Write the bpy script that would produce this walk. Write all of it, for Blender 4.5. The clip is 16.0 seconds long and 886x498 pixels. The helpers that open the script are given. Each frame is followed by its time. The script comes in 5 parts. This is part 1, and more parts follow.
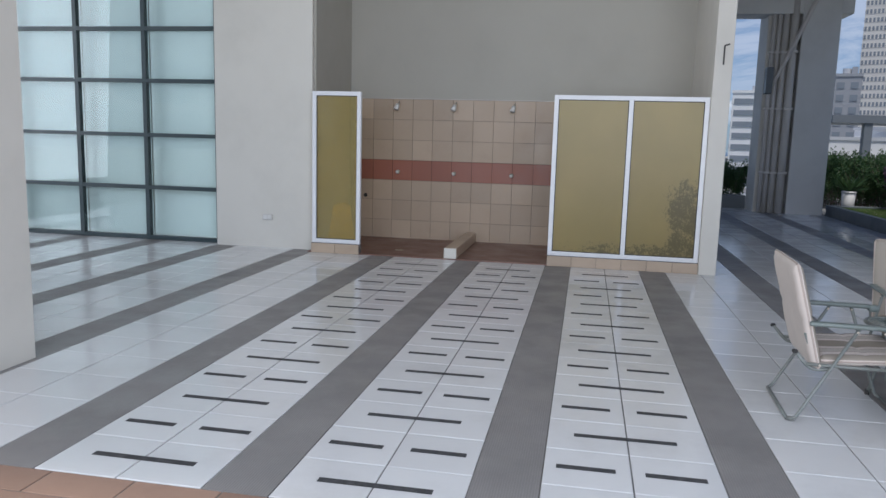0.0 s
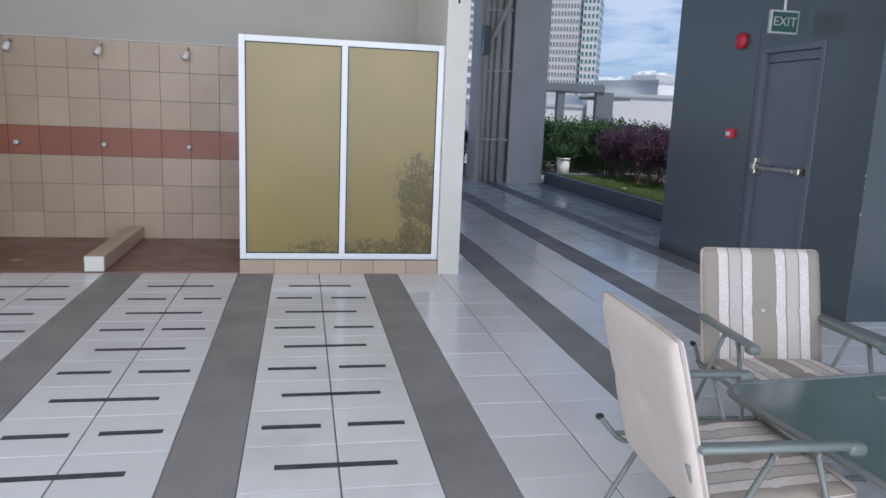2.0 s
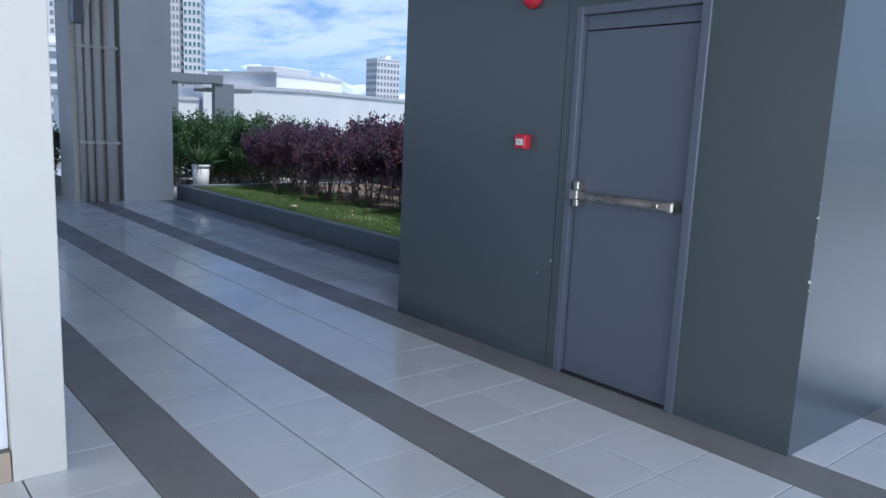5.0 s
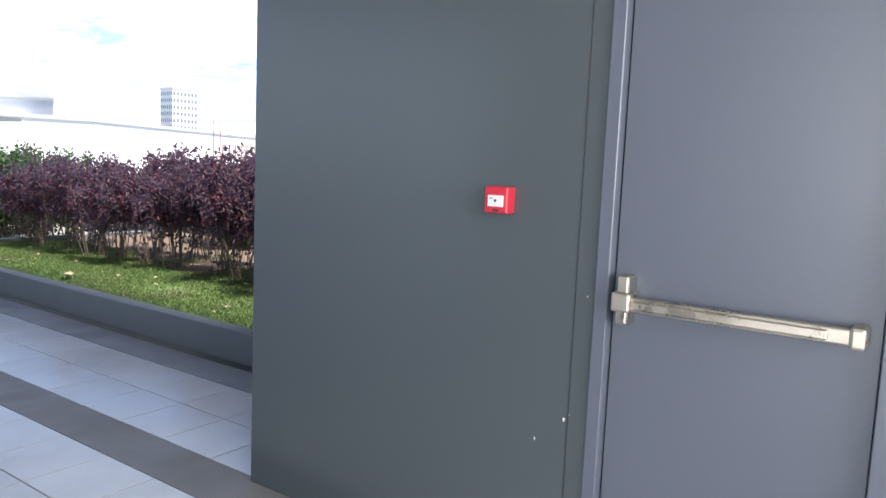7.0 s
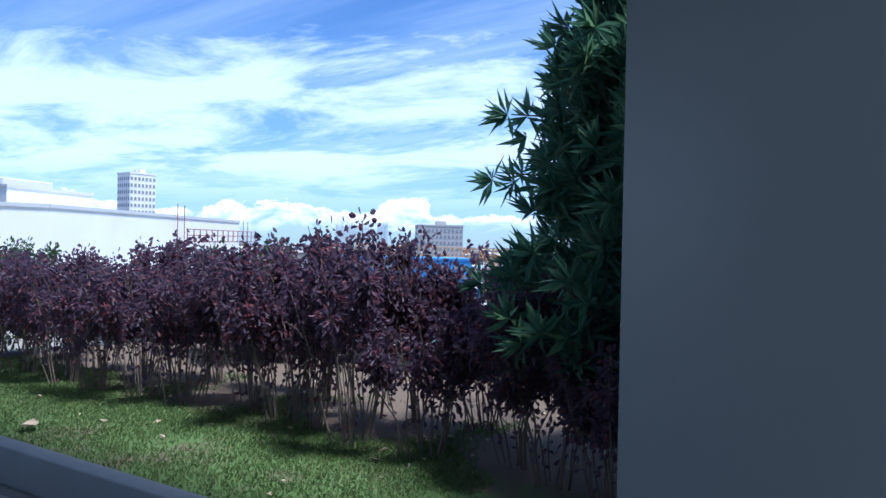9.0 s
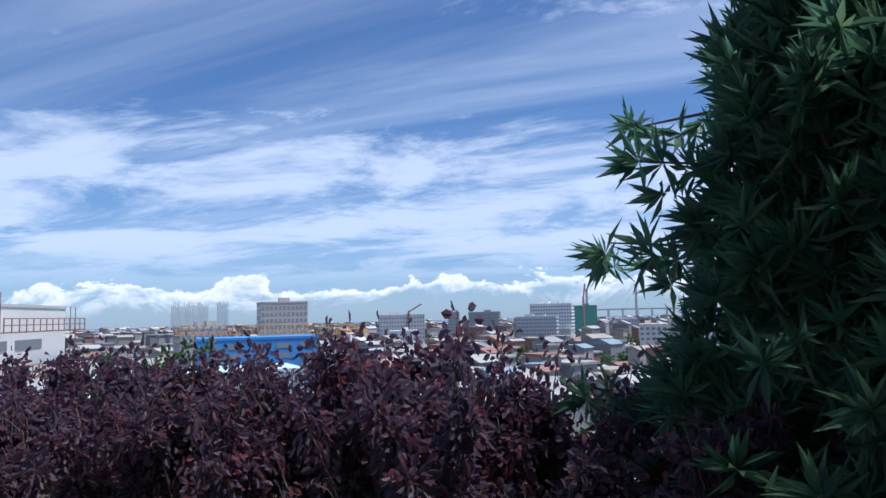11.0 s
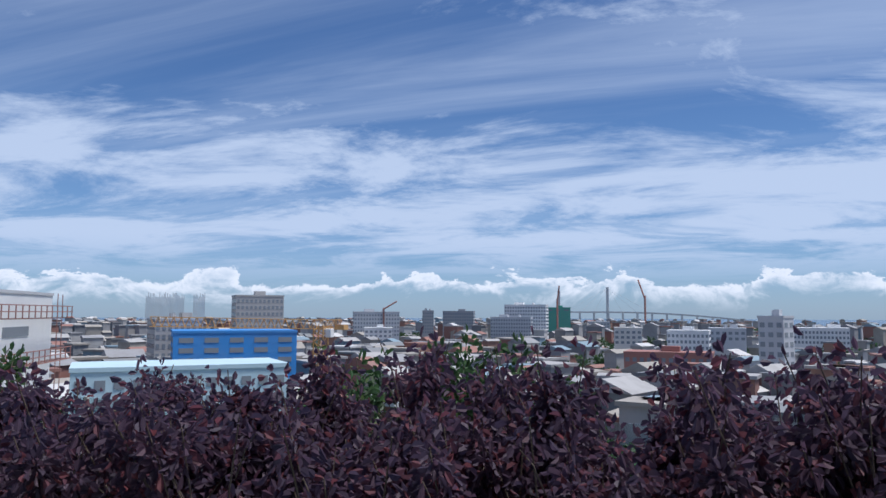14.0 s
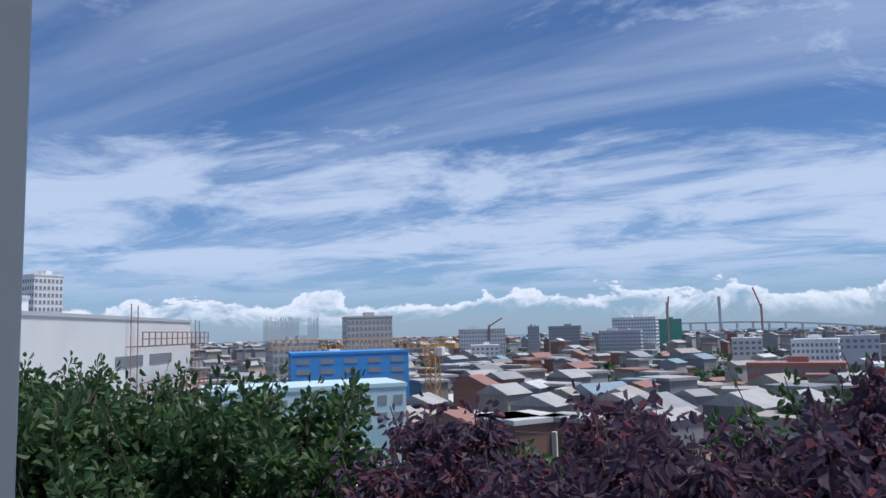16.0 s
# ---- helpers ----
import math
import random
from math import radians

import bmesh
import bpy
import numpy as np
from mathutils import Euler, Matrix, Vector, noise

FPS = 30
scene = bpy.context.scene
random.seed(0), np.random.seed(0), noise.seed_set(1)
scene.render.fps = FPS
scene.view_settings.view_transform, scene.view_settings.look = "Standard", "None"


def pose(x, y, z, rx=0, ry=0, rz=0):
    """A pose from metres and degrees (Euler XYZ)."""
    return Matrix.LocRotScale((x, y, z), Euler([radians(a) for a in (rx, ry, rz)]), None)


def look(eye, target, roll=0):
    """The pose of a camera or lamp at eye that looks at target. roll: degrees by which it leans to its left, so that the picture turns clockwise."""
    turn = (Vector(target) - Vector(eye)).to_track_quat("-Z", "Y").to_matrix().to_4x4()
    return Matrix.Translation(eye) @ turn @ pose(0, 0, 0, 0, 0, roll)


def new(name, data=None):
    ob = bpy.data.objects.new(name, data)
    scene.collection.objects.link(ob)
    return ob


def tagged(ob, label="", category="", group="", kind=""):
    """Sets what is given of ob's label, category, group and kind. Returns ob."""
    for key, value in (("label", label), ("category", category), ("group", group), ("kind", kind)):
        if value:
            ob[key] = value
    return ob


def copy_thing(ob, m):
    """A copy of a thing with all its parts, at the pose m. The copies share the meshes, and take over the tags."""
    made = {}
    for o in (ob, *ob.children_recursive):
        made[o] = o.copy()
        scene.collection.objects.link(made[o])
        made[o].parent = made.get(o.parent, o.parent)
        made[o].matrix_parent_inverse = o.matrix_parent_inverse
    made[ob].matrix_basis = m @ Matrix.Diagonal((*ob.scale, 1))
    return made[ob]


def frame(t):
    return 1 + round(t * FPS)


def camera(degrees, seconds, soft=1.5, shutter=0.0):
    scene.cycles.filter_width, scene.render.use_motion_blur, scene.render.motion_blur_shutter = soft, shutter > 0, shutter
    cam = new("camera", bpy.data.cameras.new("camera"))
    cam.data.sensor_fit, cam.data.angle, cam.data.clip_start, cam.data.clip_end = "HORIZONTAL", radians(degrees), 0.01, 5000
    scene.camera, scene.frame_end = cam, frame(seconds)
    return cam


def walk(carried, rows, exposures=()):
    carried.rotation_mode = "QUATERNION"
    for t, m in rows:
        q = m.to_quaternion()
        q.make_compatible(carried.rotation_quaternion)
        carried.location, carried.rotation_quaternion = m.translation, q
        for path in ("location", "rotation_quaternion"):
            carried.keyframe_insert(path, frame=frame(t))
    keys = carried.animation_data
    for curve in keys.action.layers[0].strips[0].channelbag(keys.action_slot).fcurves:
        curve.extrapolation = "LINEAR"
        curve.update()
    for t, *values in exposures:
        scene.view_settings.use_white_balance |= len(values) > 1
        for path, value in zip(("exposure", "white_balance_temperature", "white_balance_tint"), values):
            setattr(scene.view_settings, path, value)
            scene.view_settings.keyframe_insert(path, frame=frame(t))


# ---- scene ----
# camera and its walk
cam = camera(61.5, 16.0)
PATH = [
    (0, look((-0.38, 0.611, 1.483), (-0.745, 2.556, 1.191), 1.6)),
    (0.5, look((-0.316, 1.193, 1.483), (-0.362, 3.167, 1.162), 2.4)),
    (1, look((-0.255, 1.813, 1.466), (-0.126, 3.782, 1.14), 2.5)),
    (1.5, look((-0.287, 2.419, 1.46), (-0.03, 4.373, 1.119), 2.3)),
    (2, look((-0.261, 3.017, 1.466), (0.114, 4.948, 1.104), 2.4)),
    (2.5, look((-0.275, 3.594, 1.439), (0.249, 5.488, 1.066), 2.7)),
    (3, look((-0.142, 4.2, 1.459), (0.546, 6.039, 1.08), 2.8)),
    (3.5, look((-0.075, 4.756, 1.474), (0.789, 6.52, 1.097), 3.0)),
    (4, look((0.05, 5.315, 1.464), (1.078, 6.99, 1.093), 2.8)),
    (4.5, look((0.234, 5.884, 1.481), (1.391, 7.475, 1.122), 2.7)),
    (5, look((0.485, 6.427, 1.474), (1.75, 7.939, 1.138), 2.5)),
    (5.2, look((0.619, 6.661, 1.465), (1.924, 8.142, 1.143), 2.7)),
    (7.3, look((1.856, 8.718, 1.509), (3.495, 9.844, 1.289), 2.0)),
    (7.5, look((1.97, 8.946, 1.537), (3.613, 10.068, 1.334), 1.6)),
    (8, look((2.157, 9.475, 1.558), (3.8, 10.609, 1.43), 2.0)),
    (8.5, look((2.505, 10.057, 1.517), (4.156, 11.184, 1.436), 0.7)),
    (9, look((2.715, 10.583, 1.529), (4.4, 11.662, 1.51), 1.1)),
    (9.2, look((2.839, 10.817, 1.562), (4.543, 11.864, 1.562), 0.8)),
    (11.3, pose(3.536, 12.731, 1.676, 95.43, 1.65, -70.37)),
    (11.5, pose(3.566, 12.932, 1.670, 95.53, 1.81, -70.78)),
    (12, pose(3.632, 13.440, 1.661, 95.65, 1.99, -71.25)),
    (12.5, pose(3.685, 13.947, 1.663, 95.33, 1.50, -71.07)),
    (13, pose(3.738, 14.455, 1.665, 95.13, 1.16, -70.69)),
    (13.5, pose(3.808, 14.931, 1.656, 94.76, 0.11, -70.76)),
    (14, pose(3.898, 15.375, 1.663, 94.91, -0.16, -71.59)),
    (14.5, pose(3.954, 15.818, 1.661, 95.26, 0.10, -72.65)),
    (15, pose(3.987, 16.306, 1.660, 95.61, 0.26, -72.45)),
    (15.5, pose(3.984, 16.851, 1.659, 96.10, 0.82, -70.07)),
    (16, pose(3.973, 17.400, 1.660, 96.30, 1.54, -63.74)),
]
EXPOSURES = [
    (0.0, -0.26, 6130, 12), (1.5, 0.08, 6130, 12), (3.0, 0.15, 6030, 11), (5.2, 0.5, 5650, 10), (7.3, 1.65, 6800, 12), (7.6, 1.65, 6600, 12), (8.0, 1.65, 6050, 10),
    (8.5, 1.32, 5420, 10), (9.0, 0.85, 5350, 11), (9.2, 0.70, 5300, 11), (11.3, 0.30, 5950, 12), (13.0, 0.1, 6000, 12), (16.0, 0.02, 6000, 12),
]
walk(cam, PATH, EXPOSURES)

# world and sun
SUN_AZ, SUN_EL = 172.0, 70.0      # degrees, clockwise from +y

world = bpy.data.worlds.new("daylight")
scene.world = world
world.use_nodes = True
wt = world.node_tree
wt.nodes.clear()


def wnode(kind, **kw):
    n = wt.nodes.new(kind)
    for k, v in kw.items():
        n.inputs[k].default_value = v
    return n


def wmath(op, a, b=None, clamp=False):
    n = wt.nodes.new("ShaderNodeMath")
    n.operation, n.use_clamp = op, clamp
    for i, v in enumerate((a, b)):
        if v is None:
            continue
        if isinstance(v, (int, float)):
            n.inputs[i].default_value = v
        else:
            wt.links.new(v, n.inputs[i])
    return n.outputs[0]


def wramp(value, lo, hi):
    n = wt.nodes.new("ShaderNodeMapRange")
    n.interpolation_type = "SMOOTHSTEP"
    n.inputs["From Min"].default_value, n.inputs["From Max"].default_value = lo, hi
    wt.links.new(value, n.inputs["Value"])
    return n.outputs["Result"]


sky = wt.nodes.new("ShaderNodeTexSky")
sky.sky_type, sky.sun_disc = "NISHITA", False
sky.sun_elevation, sky.sun_rotation = radians(SUN_EL), radians(SUN_AZ)
sky.air_density, sky.dust_density, sky.ozone_density = 1.0, 0.2, 5.0
tc = wt.nodes.new("ShaderNodeTexCoord")
sep = wt.nodes.new("ShaderNodeSeparateXYZ")
wt.links.new(tc.outputs["Generated"], sep.inputs[0])
up = wmath("MAXIMUM", sep.outputs["Z"], 0.0)
# high thin cloud lies on a flat layer: divide by height above the horizon
lift = wmath("ADD", up, 0.10)
px = wmath("DIVIDE", sep.outputs["X"], lift)
py = wmath("DIVIDE", sep.outputs["Y"], lift)
layer = wt.nodes.new("ShaderNodeCombineXYZ")
wt.links.new(px, layer.inputs[0])
wt.links.new(py, layer.inputs[1])


def cloud_noise(vector, scale, stretch, turn, detail, rough, shift):
    mp = wt.nodes.new("ShaderNodeMapping")
    mp.inputs["Scale"].default_value = stretch
    mp.inputs["Rotation"].default_value = (0, 0, radians(turn))
    mp.inputs["Location"].default_value = shift
    wt.links.new(vector, mp.inputs["Vector"])
    n = wnode("ShaderNodeTexNoise", Scale=scale, Detail=detail, Roughness=rough, Distortion=0.5)
    wt.links.new(mp.outputs[0], n.inputs["Vector"])
    return n.outputs["Fac"]


streaks = cloud_noise(layer.outputs[0], 1.25, (1.0, 0.7, 1), 20, 11, 0.66, (3.1, 1.7, 0))
wisps = cloud_noise(layer.outputs[0], 0.55, (2.6, 0.4, 1), -35, 7, 0.6, (7.3, 2.2, 0))
low_band = wmath("SUBTRACT", 1.0, wramp(up, 0.17, 0.30))
cirrus = wramp(wmath("ADD", streaks, wmath("MULTIPLY", low_band, 0.15)), 0.50, 0.72)
wisp = wmath("MULTIPLY", wramp(wisps, 0.38, 0.80), 0.62)
thin = wmath("MULTIPLY", wmath("MAXIMUM", cirrus, wisp), wramp(up, 0.02, 0.10))
# heaped cloud along the horizon
heap = cloud_noise(tc.outputs["Generated"], 8.5, (1, 1, 2.2), 0, 10, 0.60, (0.4, 0.9, 0))
puffs = cloud_noise(tc.outputs["Generated"], 38.0, (1, 1, 1.4), 0, 6, 0.6, (1.4, 0.2, 0))
heap_top = wmath("ADD", wmath("ADD", 0.036, wmath("MULTIPLY", wramp(heap, 0.40, 0.68), 0.034)), wmath("MULTIPLY", wmath("SUBTRACT", puffs, 0.5), 0.030))
heaped = wmath("MULTIPLY", wramp(wmath("SUBTRACT", heap_top, up), 0.0, 0.005), wramp(wmath("SUBTRACT", heap_top, up), 0.036, 0.006))
cover = wmath("MULTIPLY", thin, 0.88, True)
heap_cover = wmath("MULTIPLY", heaped, wramp(puffs, 0.25, 0.55), True)
haze = wmath("MULTIPLY", wmath("SUBTRACT", 1.0, wramp(up, 0.0, 0.30)), 0.35)

white = wt.nodes.new("ShaderNodeMix")
white.data_type = "RGBA"
wt.links.new(haze, white.inputs["Factor"])
deep = wt.nodes.new("ShaderNodeMix")
deep.data_type, deep.blend_type = "RGBA", "MULTIPLY"
deep.inputs["Factor"].default_value = 1.0
wt.links.new(sky.outputs[0], deep.inputs["A"])
deep.inputs["B"].default_value = (0.80, 0.95, 1.14, 1)
wt.links.new(deep.outputs["Result"], white.inputs["A"])
white.inputs["B"].default_value = (3.4, 5.6, 9.2, 1)
clouded = wt.nodes.new("ShaderNodeMix")
clouded.data_type = "RGBA"
wt.links.new(cover, clouded.inputs["Factor"])
wt.links.new(white.outputs["Result"], clouded.inputs["A"])
clouded.inputs["B"].default_value = (7.4, 8.6, 10.6, 1)
bg = wt.nodes.new("ShaderNodeBackground")
bg.inputs["Strength"].default_value = 0.075
heaps = wt.nodes.new("ShaderNodeMix")
heaps.data_type = "RGBA"
wt.links.new(heap_cover, heaps.inputs["Factor"])
wt.links.new(clouded.outputs["Result"], heaps.inputs["A"])
heaps.inputs["B"].default_value = (10.6, 11.2, 12.2, 1)
wt.links.new(heaps.outputs["Result"], bg.inputs["Color"])
wo = wt.nodes.new("ShaderNodeOutputWorld")
wt.links.new(bg.outputs[0], wo.inputs["Surface"])

sun_data = bpy.data.lights.new("sun", "SUN")
sun_data.energy, sun_data.angle, sun_data.color = 4.0, radians(10.0), (1.0, 0.95, 0.87)
sun = new("sun", sun_data)
az, el = radians(SUN_AZ), radians(SUN_EL)
toward = Vector((math.sin(az) * math.cos(el), math.cos(az) * math.cos(el), math.sin(el)))
sun.matrix_world = look(toward * 100, (0, 0, 0))


def opening_light(name, x, y, z, width, height, watts, target):
    """Area lamp added in an open side of the terrace, standing in for daylight."""
    d = bpy.data.lights.new(name, "AREA")
    d.shape, d.size, d.size_y, d.energy, d.color = "RECTANGLE", width, height, watts, (0.90, 0.95, 1.0)
    new(name, d).matrix_world = look((x, y, z), target)


opening_light("daylight_fill_south", 0.5, -0.8, 2.6, 8.5, 4.6, 560, (0.5, 10, 1.6))
# west side is unseen; this lamp is added to brighten the stair block
opening_light("daylight_fill_west", -12.5, 6.2, 2.5, 8.0, 4.4, 420, (4, 7.6, 1.5))


# materials
def lin(r, g, b):
    return (r, g, b, 1.0)


class Mat:
    """A principled material with a few node helpers."""

    def __init__(self, name, rough=0.6, metal=0.0, spec=0.5):
        self.m = bpy.data.materials.new(name)
        self.m.use_nodes = True
        self.t = self.m.node_tree
        self.b = self.t.nodes["Principled BSDF"]
        self.b.inputs["Roughness"].default_value = rough
        self.b.inputs["Metallic"].default_value = metal
        self.b.inputs["Specular IOR Level"].default_value = spec
        self.coord = self.t.nodes.new("ShaderNodeTexCoord").outputs["Object"]

    def noise(self, scale, detail=4, rough=0.55, stretch=(1, 1, 1), vector=None):
        mp = self.t.nodes.new("ShaderNodeMapping")
        mp.inputs["Scale"].default_value = stretch
        self.t.links.new(vector or self.coord, mp.inputs["Vector"])
        n = self.t.nodes.new("ShaderNodeTexNoise")
        n.inputs["Scale"].default_value, n.inputs["Detail"].default_value, n.inputs["Roughness"].default_value = scale, detail, rough
        self.t.links.new(mp.outputs[0], n.inputs["Vector"])
        return n.outputs["Fac"]

    def ramp(self, value, lo, hi, a=0.0, b=1.0):
        n = self.t.nodes.new("ShaderNodeMapRange")
        n.interpolation_type = "SMOOTHSTEP"
        for k, v in (("From Min", lo), ("From Max", hi), ("To Min", a), ("To Max", b)):
            n.inputs[k].default_value = v
        self.t.links.new(value, n.inputs["Value"])
        return n.outputs["Result"]

    def mix(self, fac, a, b, blend="MIX"):
        n = self.t.nodes.new("ShaderNodeMix")
        n.data_type, n.blend_type = "RGBA", blend
        for key, v in (("Factor", fac), ("A", a), ("B", b)):
            if isinstance(v, (tuple, float, int)):
                n.inputs[key].default_value = v
            else:
                self.t.links.new(v, n.inputs[key])
        return n.outputs["Result"]

    def mul(self, a, b):
        n = self.t.nodes.new("ShaderNodeMath")
        n.operation = "MULTIPLY"
        for i, v in enumerate((a, b)):
            if isinstance(v, (float, int)):
                n.inputs[i].default_value = v
            else:
                self.t.links.new(v, n.inputs[i])
        return n.outputs[0]

    def random(self, island=False):
        if island:
            return self.t.nodes.new("ShaderNodeNewGeometry").outputs["Random Per Island"]
        return self.t.nodes.new("ShaderNodeObjectInfo").outputs["Random"]

    def axis(self, i):
        n = self.t.nodes.new("ShaderNodeSeparateXYZ")
        self.t.links.new(self.coord, n.inputs[0])
        return n.outputs[i]

    def world_coord(self):
        self.coord = self.t.nodes.new("ShaderNodeNewGeometry").outputs["Position"]
        return self

    def set(self, key, value):
        if isinstance(value, (tuple, float, int)):
            self.b.inputs[key].default_value = value
        else:
            self.t.links.new(value, self.b.inputs[key])
        return self

    def bump(self, height, strength=0.2, dist=0.01):
        n = self.t.nodes.new("ShaderNodeBump")
        n.inputs["Strength"].default_value, n.inputs["Distance"].default_value = strength, dist
        self.t.links.new(height, n.inputs["Height"])
        self.t.links.new(n.outputs[0], self.b.inputs["Normal"])
        return self


def painted(name, color, rough=0.6, dirt=0.12, scale=1.2, grain=60.0, grime=(0.25, 0.23, 0.2, 1), bump=0.08, rvar=0.07, spec=0.5):
    """Painted plaster: broad stains, fine roller grain."""
    m = Mat(name, rough, 0.0, spec).world_coord()
    broad = m.ramp(m.noise(scale, 6, 0.6), 0.40, 0.78)
    fine = m.noise(grain, 3)
    c = m.mix(m.mul(broad, dirt), color, grime)
    c = m.mix(m.mul(m.ramp(m.noise(0.35, 3), 0.3, 0.7), min(0.10, dirt)), c, tuple(v * 0.85 for v in color[:3]) + (1,))
    m.set("Base Color", c).set("Roughness", m.ramp(m.noise(4, 4), 0.3, 0.7, rough - rvar, rough + rvar))
    m.bump(fine, bump, 0.004)
    return m.m


def tile_mat(name, color, vary=0.06, rough=0.18, dirt=0.25, island=False, grime=(0.22, 0.20, 0.19, 1), dirt_scale=1.1, spec=0.5):
    m = Mat(name, rough, 0.0, spec).world_coord()
    r = m.random(island)
    dark = tuple(v * (1 - vary) for v in color[:3]) + (1,)
    c = m.mix(r, color, dark)
    smear = m.mul(m.ramp(m.noise(dirt_scale, 7, 0.66), 0.46, 0.78), dirt)
    c = m.mix(smear, c, grime)
    c = m.mix(m.mul(m.ramp(m.noise(260, 2), 0.5, 0.8), 0.10), c, dark)
    m.set("Base Color", c)
    m.set("Roughness", m.ramp(m.noise(2.6, 6, 0.65), 0.32, 0.72, rough, rough + 0.16))
    m.bump(m.noise(18, 3), 0.02, 0.004)
    return m.m


M_TILE = tile_mat("floor_tile", lin(0.72, 0.72, 0.725), 0.07, 0.09, 0.24, spec=0.8)
M_TILE_FAR = tile_mat("floor_tile_far", lin(0.72, 0.72, 0.725), 0.07, 0.09, 0.24, island=True, spec=0.8)
M_GROUT = painted("grout", lin(0.16, 0.155, 0.15), 0.85, 0.3, 3)
M_TAPE = painted("anti_slip_tape", lin(0.045, 0.045, 0.048), 0.9, 0.3, 20, 400, (0.2, 0.2, 0.2, 1), 0.4)
M_WALL = painted("cream_paint", lin(0.66, 0.63, 0.57), 0.62, 0.14)
# cream_paint at about two thirds of its value, for recess and back room
M_WALL_IN = painted("darker_cream_paint", lin(0.44, 0.42, 0.37), 0.62, 0.14)
M_CEIL = painted("ceiling_paint", lin(0.62, 0.61, 0.58), 0.75, 0.1)
M_BLOCK = painted("dark_green_grey_paint", lin(0.068, 0.083, 0.091), 0.26, 0.0, 0.8, 90, (0.13, 0.13, 0.12, 1), 0.03, 0.006, 0.6)
M_DOOR = painted("blue_grey_door_paint", lin(0.105, 0.118, 0.150), 0.32, 0.05, 1.5, 120, (0.14, 0.13, 0.13, 1), 0.04, 0.015)
M_KERB = painted("slate_kerb_paint", lin(0.125, 0.145, 0.165), 0.45, 0.12, 2.0, 60, (0.2, 0.19, 0.17, 1), 0.1)
M_COLUMN = painted("grey_column_paint", lin(0.68, 0.67, 0.65), 0.6, 0.18)
M_PIPE = painted("grey_pipe_paint", lin(0.60, 0.57, 0.54), 0.45, 0.2)
M_ALU = painted("white_powder_coat", lin(0.80, 0.80, 0.82), 0.35, 0.06, 3, 80, (0.4, 0.38, 0.33, 1), 0.02)
M_BEIGE_TILE = tile_mat("beige_wall_tile", lin(0.50, 0.385, 0.285), 0.16, 0.30, 0.18, grime=(0.30, 0.2, 0.14, 1), dirt_scale=5)
M_RED_TILE = tile_mat("terracotta_wall_tile", lin(0.33, 0.115, 0.075), 0.14, 0.30, 0.15, grime=(0.2, 0.08, 0.06, 1), dirt_scale=5)
M_BROWN_FLOOR = tile_mat("brown_shower_floor", lin(0.20, 0.10, 0.075), 0.10, 0.3, 0.3, grime=(0.10, 0.06, 0.05, 1), dirt_scale=4)
M_TERRA = tile_mat("terracotta_paver", lin(0.36, 0.23, 0.17), 0.35, 0.5, 0.3, grime=(0.25, 0.15, 0.12, 1), dirt_scale=6)
M_DARK_FRAME = painted("dark_teal_frame", lin(0.025, 0.045, 0.05), 0.4, 0.1)
M_STEEL = Mat("brushed_steel", 0.32, 1.0)
M_STEEL.set("Base Color", M_STEEL.mix(M_STEEL.noise(30, 4, 0.6, (1, 1, 8)), lin(0.62, 0.58, 0.52), lin(0.42, 0.37, 0.30)))
M_STEEL.set("Roughness", M_STEEL.ramp(M_STEEL.noise(14, 5), 0.3, 0.7, 0.22, 0.5))
M_STEEL = M_STEEL.m
M_WHITE = painted("white_plastic", lin(0.75, 0.74, 0.72), 0.4, 0.1, 6)
M_RED = painted("red_plastic", lin(0.55, 0.025, 0.045), 0.35, 0.1, 8, 90, (0.3, 0.05, 0.05, 1), 0.03)
M_BLACK = painted("black_plastic", lin(0.02, 0.02, 0.02), 0.5, 0.1)

_m = Mat("ribbed_grey_stripe", 0.55).world_coord()
_w = _m.t.nodes.new("ShaderNodeTexWave")
_w.wave_type, _w.bands_direction = "BANDS", "X"
_w.inputs["Scale"].default_value, _w.inputs["Distortion"].default_value, _w.inputs["Detail"].default_value = 26.0, 2.5, 3.0
_w.inputs["Detail Scale"].default_value = 1.5
_m.t.links.new(_m.coord, _w.inputs["Vector"])
_c = _m.mix(_m.ramp(_m.noise(1.3, 6, 0.65), 0.38, 0.75), lin(0.27, 0.255, 0.25), lin(0.20, 0.192, 0.188))
_c = _m.mix(_m.mul(_w.outputs["Fac"], 0.30), _c, lin(0.15, 0.143, 0.14))
_m.set("Base Color", _c)
_m.set("Roughness", _m.ramp(_m.noise(3, 4), 0.3, 0.7, 0.38, 0.6))
_m.bump(_w.outputs["Fac"], 0.25, 0.004)
M_STRIPE = _m.m

# amber frosted glass with mould on its lower part
_m = Mat("amber_frosted_glass", 0.34).world_coord()
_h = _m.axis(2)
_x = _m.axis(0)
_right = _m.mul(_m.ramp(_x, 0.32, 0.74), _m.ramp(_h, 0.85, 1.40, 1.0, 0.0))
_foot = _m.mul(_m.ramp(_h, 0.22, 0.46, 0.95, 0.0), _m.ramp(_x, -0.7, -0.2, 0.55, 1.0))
_n = _m.noise(40, 9, 0.78, (1, 1, 0.7))
_k = _m.t.nodes.new("ShaderNodeMath")
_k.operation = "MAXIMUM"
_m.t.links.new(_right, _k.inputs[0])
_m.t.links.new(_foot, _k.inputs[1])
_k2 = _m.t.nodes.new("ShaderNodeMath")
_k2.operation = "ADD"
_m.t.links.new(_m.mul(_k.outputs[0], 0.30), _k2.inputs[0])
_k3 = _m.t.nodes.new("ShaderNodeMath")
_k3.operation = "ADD"
